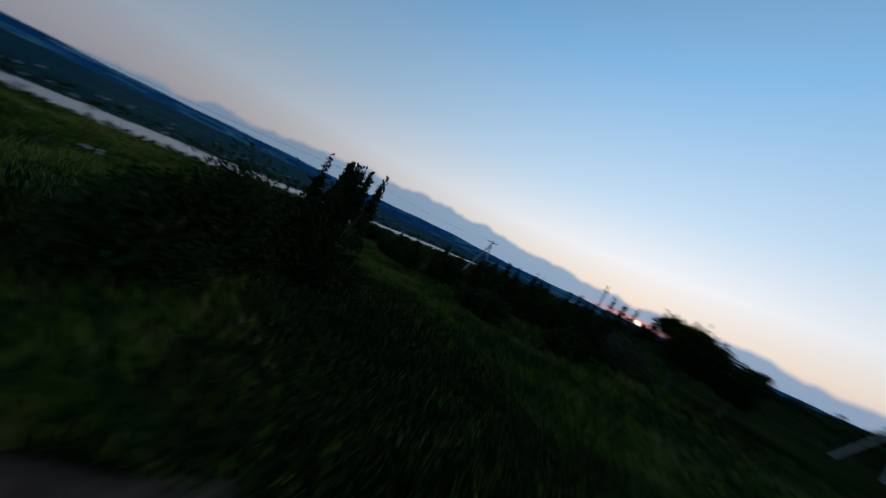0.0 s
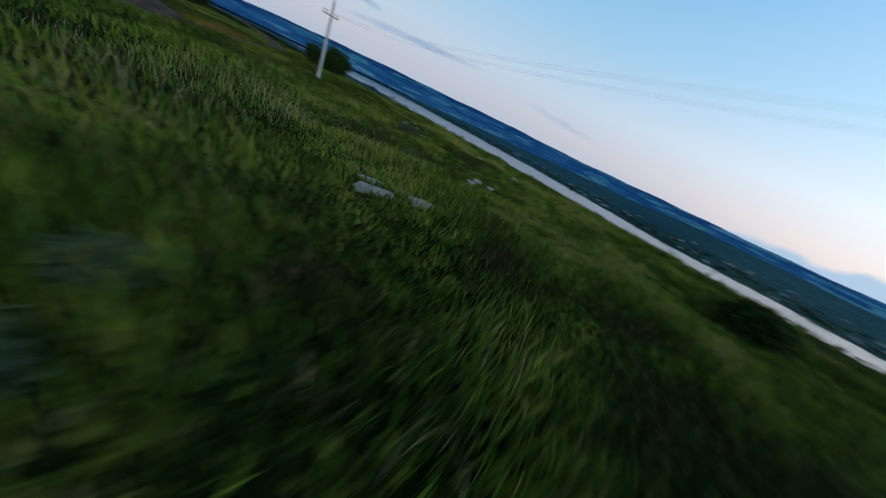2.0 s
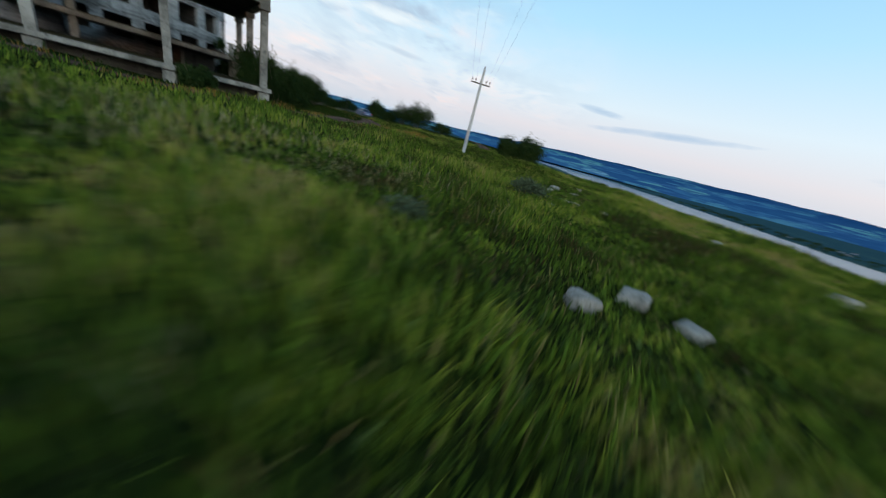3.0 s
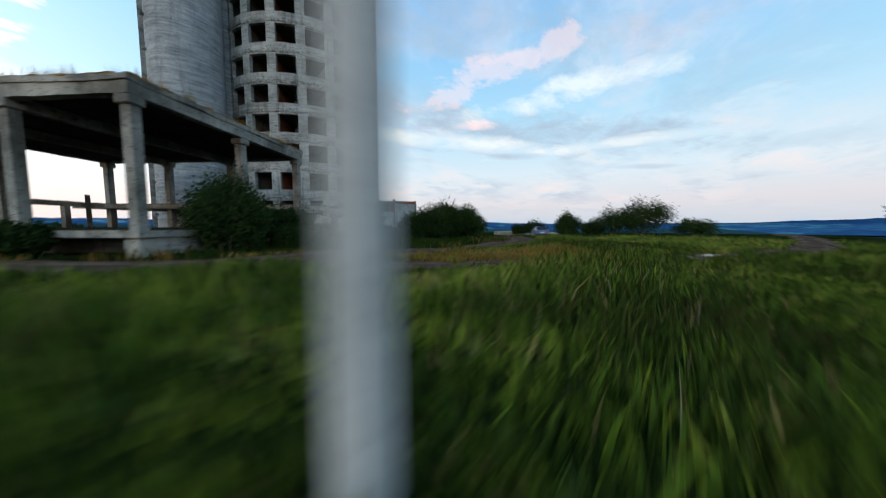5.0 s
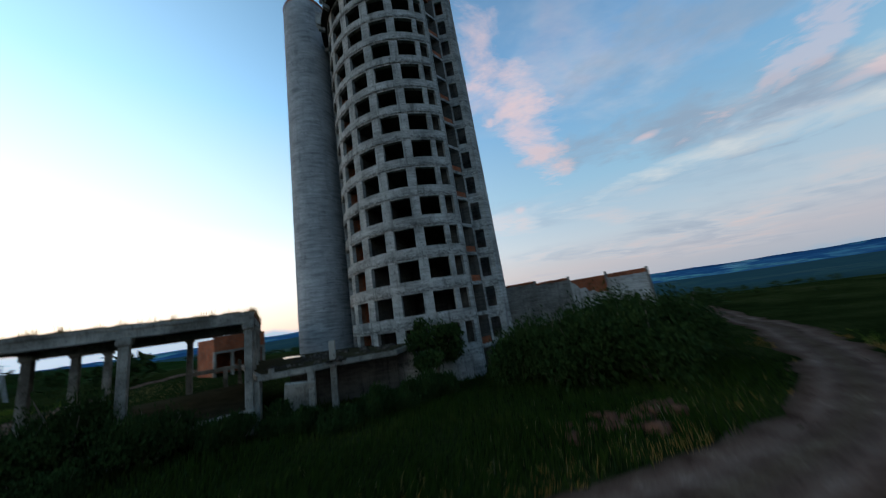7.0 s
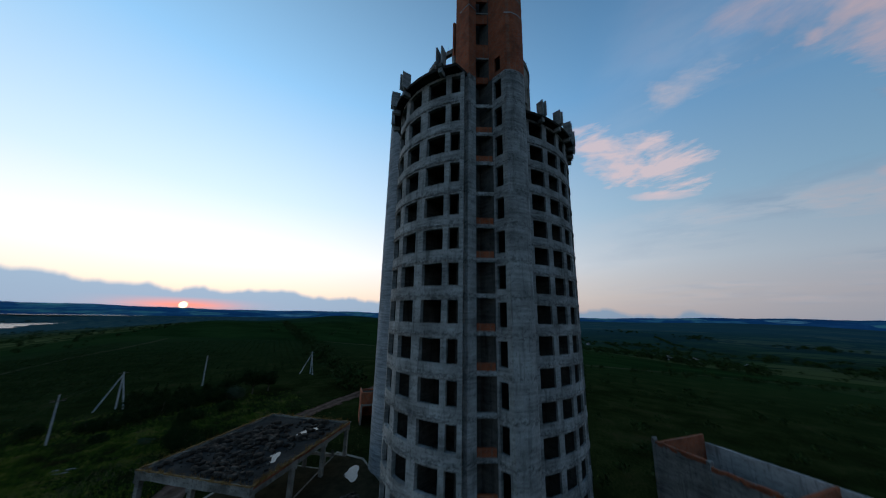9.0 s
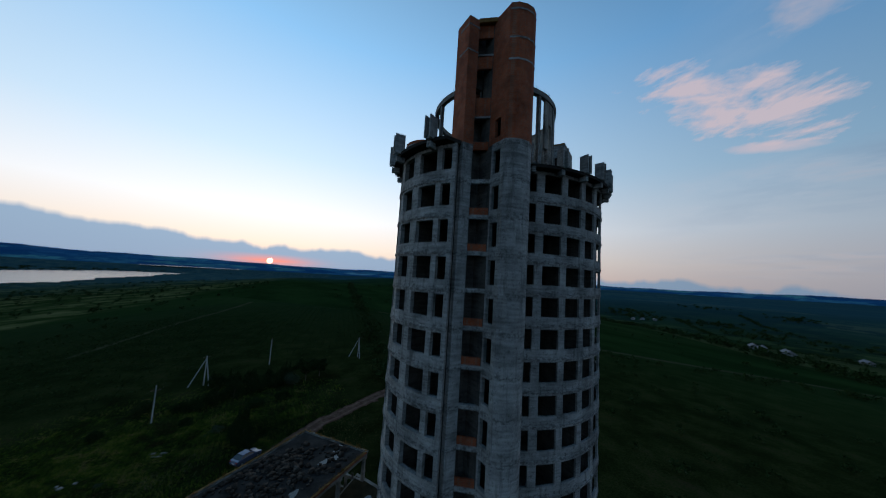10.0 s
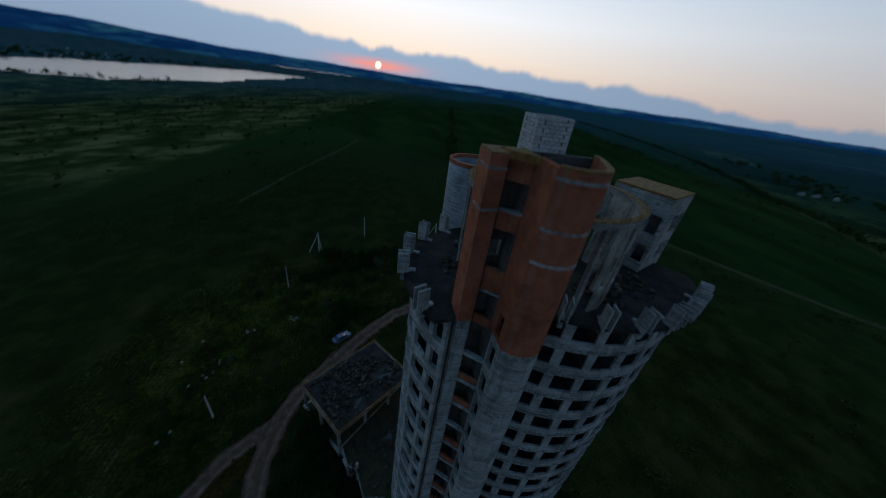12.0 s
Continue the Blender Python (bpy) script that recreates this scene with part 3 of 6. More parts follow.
def ground_material():
    m = bpy.data.materials.new("grassland")
    m.use_nodes = True
    t = m.node_tree
    add, link = nodes_of(t)
    pos = add("ShaderNodeNewGeometry").outputs["Position"]
    fine = add("ShaderNodeTexNoise", Scale=3.0, Detail=8.0, Roughness=0.7)
    mid = add("ShaderNodeTexNoise", Scale=0.12, Detail=6.0, Roughness=0.6)
    wide = add("ShaderNodeTexNoise", Scale=0.006, Detail=5.0, Roughness=0.55)
    for n in (fine, mid, wide):
        link(pos, n.inputs[0])
    # near soil very dark, the shadow between blades included in its colour
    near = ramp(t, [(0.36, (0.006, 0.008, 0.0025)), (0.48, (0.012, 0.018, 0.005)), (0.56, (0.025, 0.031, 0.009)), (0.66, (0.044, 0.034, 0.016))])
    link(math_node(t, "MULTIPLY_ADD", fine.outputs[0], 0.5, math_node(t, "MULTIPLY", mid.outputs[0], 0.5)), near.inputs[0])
    farc = ramp(t, [(0.38, (0.007, 0.017, 0.006)), (0.45, (0.015, 0.030, 0.009)), (0.51, (0.034, 0.046, 0.016)), (0.56, (0.011, 0.024, 0.009)), (0.63, (0.058, 0.066, 0.028))])
    link(math_node(t, "MULTIPLY_ADD", mid.outputs[0], 0.25, math_node(t, "MULTIPLY", wide.outputs[0], 0.75)), farc.inputs[0])
    plot = add("ShaderNodeTexVoronoi", Scale=0.0042)
    warp = add("ShaderNodeMapping")
    warp.inputs["Scale"].default_value = (1.0, 0.45, 0.0)
    warp.inputs["Rotation"].default_value = (0, 0, 0.5)
    link(pos, warp.inputs[0])
    link(warp.outputs[0], plot.inputs[0])
    plot_sep = add("ShaderNodeSeparateColor")
    link(plot.outputs["Color"], plot_sep.inputs[0])
    plot_c = ramp(t, [(0.0, (0.007, 0.017, 0.006)), (0.25, (0.016, 0.034, 0.010)), (0.5, (0.036, 0.058, 0.018)), (0.7, (0.012, 0.026, 0.009)), (0.88, (0.066, 0.078, 0.030))], "CONSTANT")
    link(plot_sep.outputs[0], plot_c.inputs[0])
    ln = add("ShaderNodeVectorMath")
    ln.operation = "LENGTH"
    link(pos, ln.inputs[0])
    away_mix = math_node(t, "MULTIPLY", math_node(t, "SUBTRACT", ln.outputs["Value"], 70.0), 0.006, clamp=True)
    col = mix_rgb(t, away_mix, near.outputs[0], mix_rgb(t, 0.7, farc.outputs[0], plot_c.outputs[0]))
    # rough pasture in the north-west, between the fields and the river
    sp = add("ShaderNodeSeparateXYZ")
    link(pos, sp.inputs[0])
    patchy = add("ShaderNodeTexNoise", Scale=0.028, Detail=8.0, Roughness=0.65)
    link(pos, patchy.inputs[0])
    graze = ramp(t, [(0.40, (0.014, 0.028, 0.008)), (0.50, (0.034, 0.048, 0.015)), (0.57, (0.085, 0.094, 0.034)), (0.66, (0.125, 0.12, 0.05))])
    link(patchy.outputs[0], graze.inputs[0])
    line = math_node(t, "SUBTRACT", math_node(t, "MULTIPLY_ADD", sp.outputs[1], 0.21, -171.0), sp.outputs[0])
    west = math_node(t, "MULTIPLY", math_node(t, "MULTIPLY", line, 0.06, clamp=True), math_node(t, "MULTIPLY", math_node(t, "SUBTRACT", sp.outputs[1], 110.0), 0.01, clamp=True))
    col = mix_rgb(t, math_node(t, "MULTIPLY", west, 0.85), col, graze.outputs[0])
    # one great dark field north-east of the tower, up to the tree belt
    inner = math_node(t, "SUBTRACT", math_node(t, "ADD", math_node(t, "MULTIPLY", sp.outputs[0], 0.747), math_node(t, "MULTIPLY", sp.outputs[1], 0.666)), 175.0)
    belt = math_node(t, "SUBTRACT", math_node(t, "ADD", sp.outputs[1], 292.0), sp.outputs[0])
    crop = math_node(t, "MULTIPLY", math_node(t, "MULTIPLY", inner, 0.2, clamp=True), math_node(t, "MULTIPLY", belt, 0.1, clamp=True))
    crop = math_node(t, "MULTIPLY", crop, math_node(t, "SUBTRACT", 1.0, west))
    rows_n = add("ShaderNodeTexNoise", Scale=0.02, Detail=7.0, Roughness=0.6)
    link(warp.outputs[0], rows_n.inputs[0])
    rows_c = ramp(t, [(0.42, (0.008, 0.021, 0.006)), (0.6, (0.017, 0.037, 0.010))])
    link(rows_n.outputs[0], rows_c.inputs[0])
    col = mix_rgb(t, math_node(t, "MULTIPLY", crop, 0.9), col, rows_c.outputs[0])
    copse = add("ShaderNodeTexNoise", Scale=0.011, Detail=9.0, Roughness=0.7)
    link(pos, copse.inputs[0])
    copse_m = ramp(t, [(0.51, (0, 0, 0)), (0.55, (1, 1, 1))])
    link(copse.outputs[0], copse_m.inputs[0])
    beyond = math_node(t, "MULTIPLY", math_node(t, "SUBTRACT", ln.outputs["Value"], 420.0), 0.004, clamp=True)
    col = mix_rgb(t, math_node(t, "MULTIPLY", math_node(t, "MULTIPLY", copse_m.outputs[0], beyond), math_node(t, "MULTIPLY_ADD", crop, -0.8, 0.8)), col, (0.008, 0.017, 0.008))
    # blue distance haze mixed into the ground colour, growing beyond 700 m
    woods_haze = math_node(t, "MULTIPLY", math_node(t, "SUBTRACT", ln.outputs["Value"], 700.0), 0.0006, clamp=True)
    col = mix_rgb(t, math_node(t, "MULTIPLY", woods_haze, 0.6), col, (0.030, 0.080, 0.105))
    b = add("ShaderNodeBsdfPrincipled", Roughness=0.95)
    b.inputs["Specular IOR Level"].default_value = 0.0
    link(col, b.inputs["Base Color"])
    bp = add("ShaderNodeBump", Strength=0.8, Distance=0.15)
    link(fine.outputs[0], bp.inputs["Height"])
    link(bp.outputs[0], b.inputs["Normal"])
    out = add("ShaderNodeOutputMaterial")
    link(b.outputs[0], out.inputs[0])
    return m


build_ground()


def spline(points, step=1.0):
    out = []
    p = [points[0]] + list(points) + [points[-1]]
    for a, b, c, d in zip(p, p[1:], p[2:], p[3:]):
        n = max(2, int(math.dist(b, c) / step))
        for k in range(n):
            s = k / n
            out.append(tuple(0.5 * (2 * b[i] + (c[i] - a[i]) * s + (2 * a[i] - 5 * b[i] + 4 * c[i] - d[i]) * s * s + (3 * b[i] - a[i] - 3 * c[i] + d[i]) * s ** 3) for i in range(2)))
    out.append(tuple(points[-1]))
    return np.array(out)


ROAD = spline([(60, 75), (20, 58), (-2.5, 45), (-9, 41), (-20, 30.0), (-28, 19.5), (-30.6, 10), (-30.3, 3), (-29.6, -3), (-27.6, -9), (-24.8, -15.6), (-19.5, -21.8), (-10.6, -27.8), (8, -38), (60, -60)])
TRACK = spline([(-29.5, 16.0), (-33.0, 13.0), (-36.6, 9.6), (-39.8, 4.4), (-42.4, -1.0), (-45.5, -9), (-50, -30), (-52, -70), (-40, -120)])


def road_strip(name, line, width, mat, lift, label):
    d = np.gradient(line, axis=0)
    d /= np.linalg.norm(d, axis=1)[:, None]
    nrm = np.stack([-d[:, 1], d[:, 0]], -1)
    across = np.linspace(-1, 1, 13)
    rng = np.random.default_rng(5)
    verts = []
    for k, (p, n) in enumerate(zip(line, nrm)):
        wob = 0.12 * rng.standard_normal(2)
        for a in across:
            off = a * width / 2 * (1 + (wob[0] if a < 0 else wob[1]) * abs(a) ** 3)
            x, y = p + n * off
            rut = -0.05 * (math.exp(-((abs(a) - 0.5) / 0.16) ** 2)) + (-0.06 if abs(a) > 0.99 else 0)
            verts.append((x, y, gz(x, y) + lift + rut + 0.012 * rng.standard_normal()))
    k = len(across)
    faces = [(i * k + j, i * k + j + 1, (i + 1) * k + j + 1, (i + 1) * k + j) for i in range(len(line) - 1) for j in range(k - 1)]
    ob = np_object(name, verts, faces, mat, True)
    at = ob.data.attributes.new("across", "FLOAT", "POINT")
    at.data.foreach_set("value", np.tile(np.abs(across), len(line)))
    return tagged(ob, label, "road", kind="structure")


road_strip("road", ROAD, 3.6, M_DIRT, 0.07, "rutted brown dirt road curving past the tower")
road_strip("road", TRACK, 3.0, M_DIRT, 0.055, "muddy dirt track branching off through the grass")

M_TRACK = material("pale_field_track", [(0.026, 0.032, 0.014), (0.042, 0.047, 0.022), (0.062, 0.062, 0.034)], 0.15, 0.95, 0.3, spec=0.0)
road_strip("road", spline([(-74, 120), (-63, 155), (-42, 226), (-30, 275)], 3.0), 2.6, M_TRACK, 0.10, "pale grassy track running through the dark field")
road_strip("road", spline([(330, -110), (262, -38), (220, 16), (191, 44), (154, 90), (110, 150), (60, 215)], 4.0), 4.5, M_TRACK, 0.12, "pale track along the edge of the great field")

water = material("river_water", [(0.02, 0.035, 0.05), (0.03, 0.05, 0.07)], 0.02, 0.22, 0.5, spec=0.5, fine=40, bump_dist=0.04)


def build_river():
    ys = np.linspace(-4800, 3620, 120)
    n = len(ys)
    v = [(np.interp(y, SHORE_Y, NEAR_X) + 60, y, -89.5) for y in ys] + [(min(np.interp(y, SHORE_Y, FAR_X) - 60, -700), y, -89.5) for y in ys]
    f = [(i, n + i, n + i + 1, i + 1) for i in range(n - 1)]
    tagged(np_object("water", v, f, water), "broad pale river reflecting the evening sky", "river", kind="structure")
    v, n = [], 24                                       # a further reach, thin with distance
    for i in range(n + 1):
        a = radians(15.5 - 12.0 * i / n)
        w = math.sin(math.pi * min(1.0, 0.04 + i / n)) ** 0.6
        for rad in (3960 - 120 * w + 30 * math.sin(i * 1.3), 3990 + 190 * w + 20 * math.sin(i * 0.9)):
            v.append((-25 - rad * math.sin(a), 15 + rad * math.cos(a), -36.0))
    tagged(np_object("water", v, [(2 * i, 2 * i + 2, 2 * i + 3, 2 * i + 1) for i in range(n)], water), "far reach of the river, a thin bright sliver", "river", kind="structure")


def build_backdrop():
    """The far hills all round, at the edge of the land."""
    yaw = [0, 20, 35, 60, 100, 125, 145, 165, 180, 207, 242, 270, 300, 338, 360]
    rise = [0.30, 0.55, 1.1, 1.2, 1.25, 1.4, 1.4, 0.7, 0.1, 0.2, 0.7, 0.6, 0.2, 0.35, 0.30]
    n = 1440
    verts = []
    for i in range(n):
        a = 360.0 * i / n
        e = np.interp(a, yaw, rise) + 0.07 * math.sin(a * 0.21) + 0.04 * math.sin(a * 0.77 + 1) + 0.012 * math.sin(a * 3.1) + 0.012 * math.sin(a * 7.3 + 2) * math.sin(a * 0.9) + 0.01 * math.sin(a * 19.0) * math.sin(a * 1.7)
        top = 25 + 4800 * math.tan(radians(e))
        for k, (rad, z) in enumerate(((4250, -75.0), (4500, -75 + (top + 75) * 0.55), (4800, top), (4860, -160.0))):
            verts.append((-25 - rad * math.sin(radians(a)), 15 + rad * math.cos(radians(a)), z))
    f = [(i * 4 + k, ((i + 1) % n) * 4 + k, ((i + 1) % n) * 4 + k + 1, i * 4 + k + 1) for i in range(n) for k in range(3)]
    tagged(np_object("backdrop", verts, f, M_HILLS, True), "far wooded hills along the horizon, haze blue in their colour", "hills", kind="structure")


build_backdrop()
build_river()

# ---------------------------------------------------------------- low buildings beside the tower
PAV = Matrix(((0.614, 0.789, 0, -25.3), (-0.789, 0.614, 0, 17.6), (0, 0, 1, 0), (0, 0, 0, 1)))
pavilion = holder("pavilion", PAV, "open concrete pavilion with a heavy flat roof on square columns", "pavilion")
PU, PV = 11.2, 15.6


def rough_box(lo, hi, seed, cuts=6, amp=0.02):
    """A long box cut along its length, its edges knocked about."""
    bm = bmesh.new()
    box(bm, lo, hi)
    size = Vector(hi) - Vector(lo)
    ax = max(range(3), key=lambda i: size[i])
    for k in range(1, cuts):
        co = Vector(lo)
        co[ax] += size[ax] * k / cuts
        no = Vector((0, 0, 0))
        no[ax] = 1
        bmesh.ops.bisect_plane(bm, geom=bm.verts[:] + bm.edges[:] + bm.faces[:], plane_co=co, plane_no=no)
    rng = random.Random(seed)
    for v in bm.verts:
        v.co += Vector((rng.uniform(-amp, amp), rng.uniform(-amp, amp), rng.uniform(-amp, amp)))
    return bm


part("edge_beam", rough_box((-0.3, -0.3, 5.25), (PU + 0.3, 0.1, 5.72), 1, 14), M_RUIN, pavilion)
part("edge_beam", rough_box((-0.3, PV - 0.1, 5.25), (PU + 0.3, PV + 0.3, 5.72), 2, 14), M_RUIN, pavilion)
part("edge_beam", rough_box((-0.3, 0.104, 5.25), (0.1, PV - 0.104, 5.72), 3, 18), M_RUIN, pavilion)
part("edge_beam", rough_box((PU - 0.1, 0.104, 5.25), (PU + 0.3, PV - 0.104, 5.72), 4, 18), M_RUIN, pavilion)
part("parapet", rough_box((-0.36, -0.36, 5.724), (PU + 0.36, -0.05, 5.95), 5, 22, 0.035), M_RUIN, pavilion)
part("parapet", rough_box((-0.36, PV + 0.05, 5.724), (PU + 0.36, PV + 0.36, 5.93), 6, 22, 0.035), M_RUIN, pavilion)
part("parapet", rough_box((-0.36, -0.045, 5.724), (-0.05, PV + 0.045, 5.94), 7, 26, 0.035), M_RUIN, pavilion)
part("parapet", rough_box((PU + 0.05, -0.045, 5.724), (PU + 0.36, PV + 0.045, 5.88), 8, 26, 0.035), M_BRICK, pavilion)
part("moss_strip", rough_box((-0.33, -0.33, 5.93), (PU + 0.33, -0.12, 6.0), 9, 40, 0.04), M_MOSS, pavilion, "dry moss and weeds along the roof edge")
part("moss_strip", rough_box((-0.34, 0.0, 5.92), (-0.1, PV, 5.99), 15, 40, 0.04), M_MOSS, pavilion)
part("moss_strip", rough_box((PU + 0.1, 0.0, 5.86), (PU + 0.33, PV, 5.94), 16, 40, 0.04), M_MOSS, pavilion)
part("moss_strip", rough_box((-0.3, PV + 0.1, 5.91), (PU + 0.3, PV + 0.33, 5.97), 17, 40, 0.04), M_MOSS, pavilion)
part("roof_slab", rough_box((0.11, 0.11, 5.4), (PU - 0.11, PV - 0.11, 5.78), 10, 6, 0.01), M_ROOFING, pavilion)
for i in range(1, 3):
    bm = bmesh.new()
    box(bm, (0.12, PV * i / 3 - 0.18, 4.95), (PU - 0.12, PV * i / 3 + 0.18, 5.396))
    part("cross_beam", bm, M_RUIN, pavilion)
col = None
for u in (0.0, PU / 2, PU):
    for v in ((0.0, PV) if u == PU / 2 else (0.0, PV / 3, PV * 2 / 3, PV)):
        if col is None:
            bm = bmesh.new()
            box(bm, (-0.21, -0.21, -1.9), (0.21, 0.21, 5.25), bevel=0.02)
            box(bm, (-0.32, -0.32, 4.9), (0.32, 0.32, 5.245), bevel=0.04)
            box(bm, (-0.34, -0.34, -1.9), (0.34, 0.34, -0.2), bevel=0.04)
            col = part("column", bm, M_RUIN, pavilion)
            col.matrix_basis = Matrix.Translation((u, v, 0))
        else:
            again(col, Matrix.Translation((u, v, 0)), pavilion)
part("floor_slab", rough_box((-0.45, -0.45, -0.15), (PU + 0.3, PV + 0.3, 0.12), 12, 10, 0.015), M_RUIN, pavilion)
part("soil_layer", rough_box((0.0, 0.0, 0.124), (PU - 0.1, PV - 0.1, 0.17), 22, 10, 0.012), M_SOIL, pavilion, "dark soil, dust and weeds on the floor")
part("base_wall", rough_box((-0.15, -0.2, -2.2), (4.2, 0.1, -0.155), 13, 5), M_CONC, pavilion)
# set back and coloured dark, in place of the shaded void under the floor
part("base_wall", rough_box((0.9, 0.11, -2.2), (1.2, PV, -0.155), 14, 8), M_INNER, pavilion)

# low beam along the far side
part("low_beam", rough_box((PU / 2 + 0.22, PV - 0.16, 1.7), (PU - 0.22, PV + 0.16, 2.05), 20, 8, 0.02), M_RUIN, pavilion)
for u, top in ((8.4, 1.696), (9.6, 2.6)):
    part("stub_post", rough_box((u - 0.16, PV - 0.19, 0.12), (u + 0.16, PV - 0.165 if top > 2 else PV + 0.15, top), 21, 3, 0.006), M_RUIN, pavilion)


def rubble(name, area, count, z, sizes, seed, mat, label, category):
    """Broken lumps lying about on a flat area, as one heap."""
    rng = np.random.default_rng(seed)
    cube = np.array([(x, y, zz) for x in (-1, 1) for y in (-1, 1) for zz in (-1, 1)], float)
    quads = np.array([(0, 1, 3, 2), (4, 6, 7, 5), (0, 4, 5, 1), (2, 3, 7, 6), (0, 2, 6, 4), (1, 5, 7, 3)])
    V, F = [], []
    (x0, y0), (x1, y1) = area
    centres = rng.random((9, 2))
    for k in range(count):
        c = centres[rng.integers(9)] + rng.normal(0, 0.11, 2)
        c = np.clip(c, 0.02, 0.98)
        s = rng.uniform(*sizes) * np.array([1, rng.uniform(0.5, 1), rng.uniform(0.25, 0.6)]) / 2
        v = (cube + rng.normal(0, 0.18, cube.shape)) * s
        a, t = rng.uniform(0, 6.28), rng.uniform(-0.35, 0.35)
        rot = np.array([[math.cos(a), -math.sin(a), 0], [math.sin(a), math.cos(a), 0], [0, 0, 1]]) @ np.array([[math.cos(t), 0, math.sin(t)], [0, 1, 0], [-math.sin(t), 0, math.cos(t)]])
        v = v @ rot.T + (x0 + c[0] * (x1 - x0), y0 + c[1] * (y1 - y0), z + s[2] * 0.6)
        F.append(quads + 8 * len(V))
        V.append(v)
    ob = np_object(name, np.concatenate(V), np.concatenate(F), mat)
    return tagged(ob, label, category, kind="stuff")


heap = rubble("rubble", ((0.6, 0.6), (PU - 0.6, PV - 0.6)), 520, 5.78, (0.12, 0.75), 3, M_RUBBLE, "broken brick and concrete rubble on the pavilion roof", "rubble")
heap.matrix_basis = PAV
M_PUDDLE = material("puddle", [(0.02, 0.02, 0.018), (0.035, 0.03, 0.026)], 2.0, 0.12, 0.15, spec=0.4)


def puddle(x, y, z, rx, ry, turn, seed):
    rng = random.Random(seed)
    ph = [rng.uniform(0, 6.28) for _ in range(3)]
    bm = bmesh.new()
    n = 36
    ring = []
    for i in range(n):
        a = 2 * math.pi * i / n
        s = 1 + 0.22 * math.sin(2 * a + ph[0]) + 0.16 * math.sin(3 * a + ph[1]) + 0.1 * math.sin(5 * a + ph[2])
        p = Matrix.Rotation(radians(turn), 3, "Z") @ Vector((rx * s * math.cos(a), ry * s * math.sin(a), 0))
        ring.append(bm.verts.new((x + p.x, y + p.y, z)))
    bm.faces.new(ring)
    tagged(bm_object("puddle", bm, M_PUDDLE), "shallow puddle mirroring the sky", "puddle", "puddles", kind="structure")


for k, (u, v, a, b) in enumerate(((3.2, 8.5, 1.3, 0.7), (8.3, 12.5, 1.6, 0.8), (7.5, 14.6, 1.1, 0.6), (9.2, 5.0, 0.9, 0.5))):
    p = PAV @ Vector((u, v, 0))
    puddle(p.x, p.y, 5.80, a, b, 20 * k, k)

# the lower terrace between pavilion and tower
terrace = holder("terrace", (0, 0, 0), "low flat-roofed entrance wing with bare concrete posts", "building")
TERR = [(-18.2, 8.4), (-17.0, 5.5), (-15.5, 4.6), (-14.2, 0.6), (-9.7, 0.0), (-5.6, 8.0), (-4.4, 16.5), (-6.3, 20.3)]
bm = bmesh.new()
prism(bm, TERR[::1], 1.6, 1.93)
part("roof_slab", bm, M_RUIN, terrace)
bm = bmesh.new()
prism(bm, [(-12 + (x + 12) * 0.95, 7 + (y - 7) * 0.95) for x, y in TERR], 1.934, 1.99)
part("soil_layer", bm, M_SOIL, terrace, "dark soil and moss on the roof")
for (a, b) in zip(TERR[:2], TERR[1:3]):
    n = max(1, int(math.dist(a, b) / 1.8))
    for k in range(n):
        x, y = a[0] + (b[0] - a[0]) * k / n, a[1] + (b[1] - a[1]) * k / n
        bm = bmesh.new()
        box(bm, (-0.2, -0.2, gz(x, y) - 0.5), (0.2, 0.2, 1.596), Matrix.Translation((x + 0.2, y + 0.15, 0)) @ Matrix.Rotation(0.3, 4, "Z"), 0.02)
        part("post", bm, M_RUIN, terrace)
# added walls under the slab, coloured dark as the shade of the void
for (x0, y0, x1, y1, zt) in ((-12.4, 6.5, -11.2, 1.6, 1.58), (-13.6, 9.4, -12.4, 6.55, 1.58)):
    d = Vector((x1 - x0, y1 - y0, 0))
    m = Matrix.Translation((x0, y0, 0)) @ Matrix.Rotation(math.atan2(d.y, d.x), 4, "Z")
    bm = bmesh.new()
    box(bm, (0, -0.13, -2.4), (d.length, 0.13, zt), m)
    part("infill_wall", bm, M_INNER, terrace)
for k, (x, y, h) in enumerate(((-17.9, 7.6, 2.2),)):
    bm = bmesh.new()
    box(bm, (-0.13, -0.13, 1.95), (0.13, 0.13, h), Matrix.Translation((x + 0.2, y + 0.2, 0)), 0.01)
    part("stub_post", bm, M_RUIN, terrace)
bm = bmesh.new()
box(bm, (-0.2, -0.2, -1.9), (0.2, 0.2, 3.3), Matrix.Translation((-15.3, 4.9, 0)) @ Matrix.Rotation(0.3, 4, "Z"), 0.02)
part("post", bm, M_RUIN, terrace)
# a broken slab hanging from the edge
bm = bmesh.new()
box(bm, (-0.9, -0.12, -2.9), (0.9, 0.12, 0), Matrix.Translation((-17.3, 6.1, 1.1)) @ Matrix.Rotation(-1.1, 4, "Z") @ Matrix.Rotation(0.35, 4, "X") @ Matrix.Rotation(0.12, 4, "Y"), 0.02)
part("hanging_slab", bm, M_RUIN, terrace, "broken concrete slab leaning from the edge")
rubble("rubble", ((-16.4, 1.8), (-8.5, 10.0)), 160, 1.95, (0.1, 0.5), 9, M_RUBBLE, "scattered rubble and weeds on the entrance roof", "rubble")
puddle(-7.2, 13.6, 2.0, 1.6, 0.8, 70, 11)
puddle(-10.2, 9.0, 2.0, 0.9, 0.5, 20, 12)

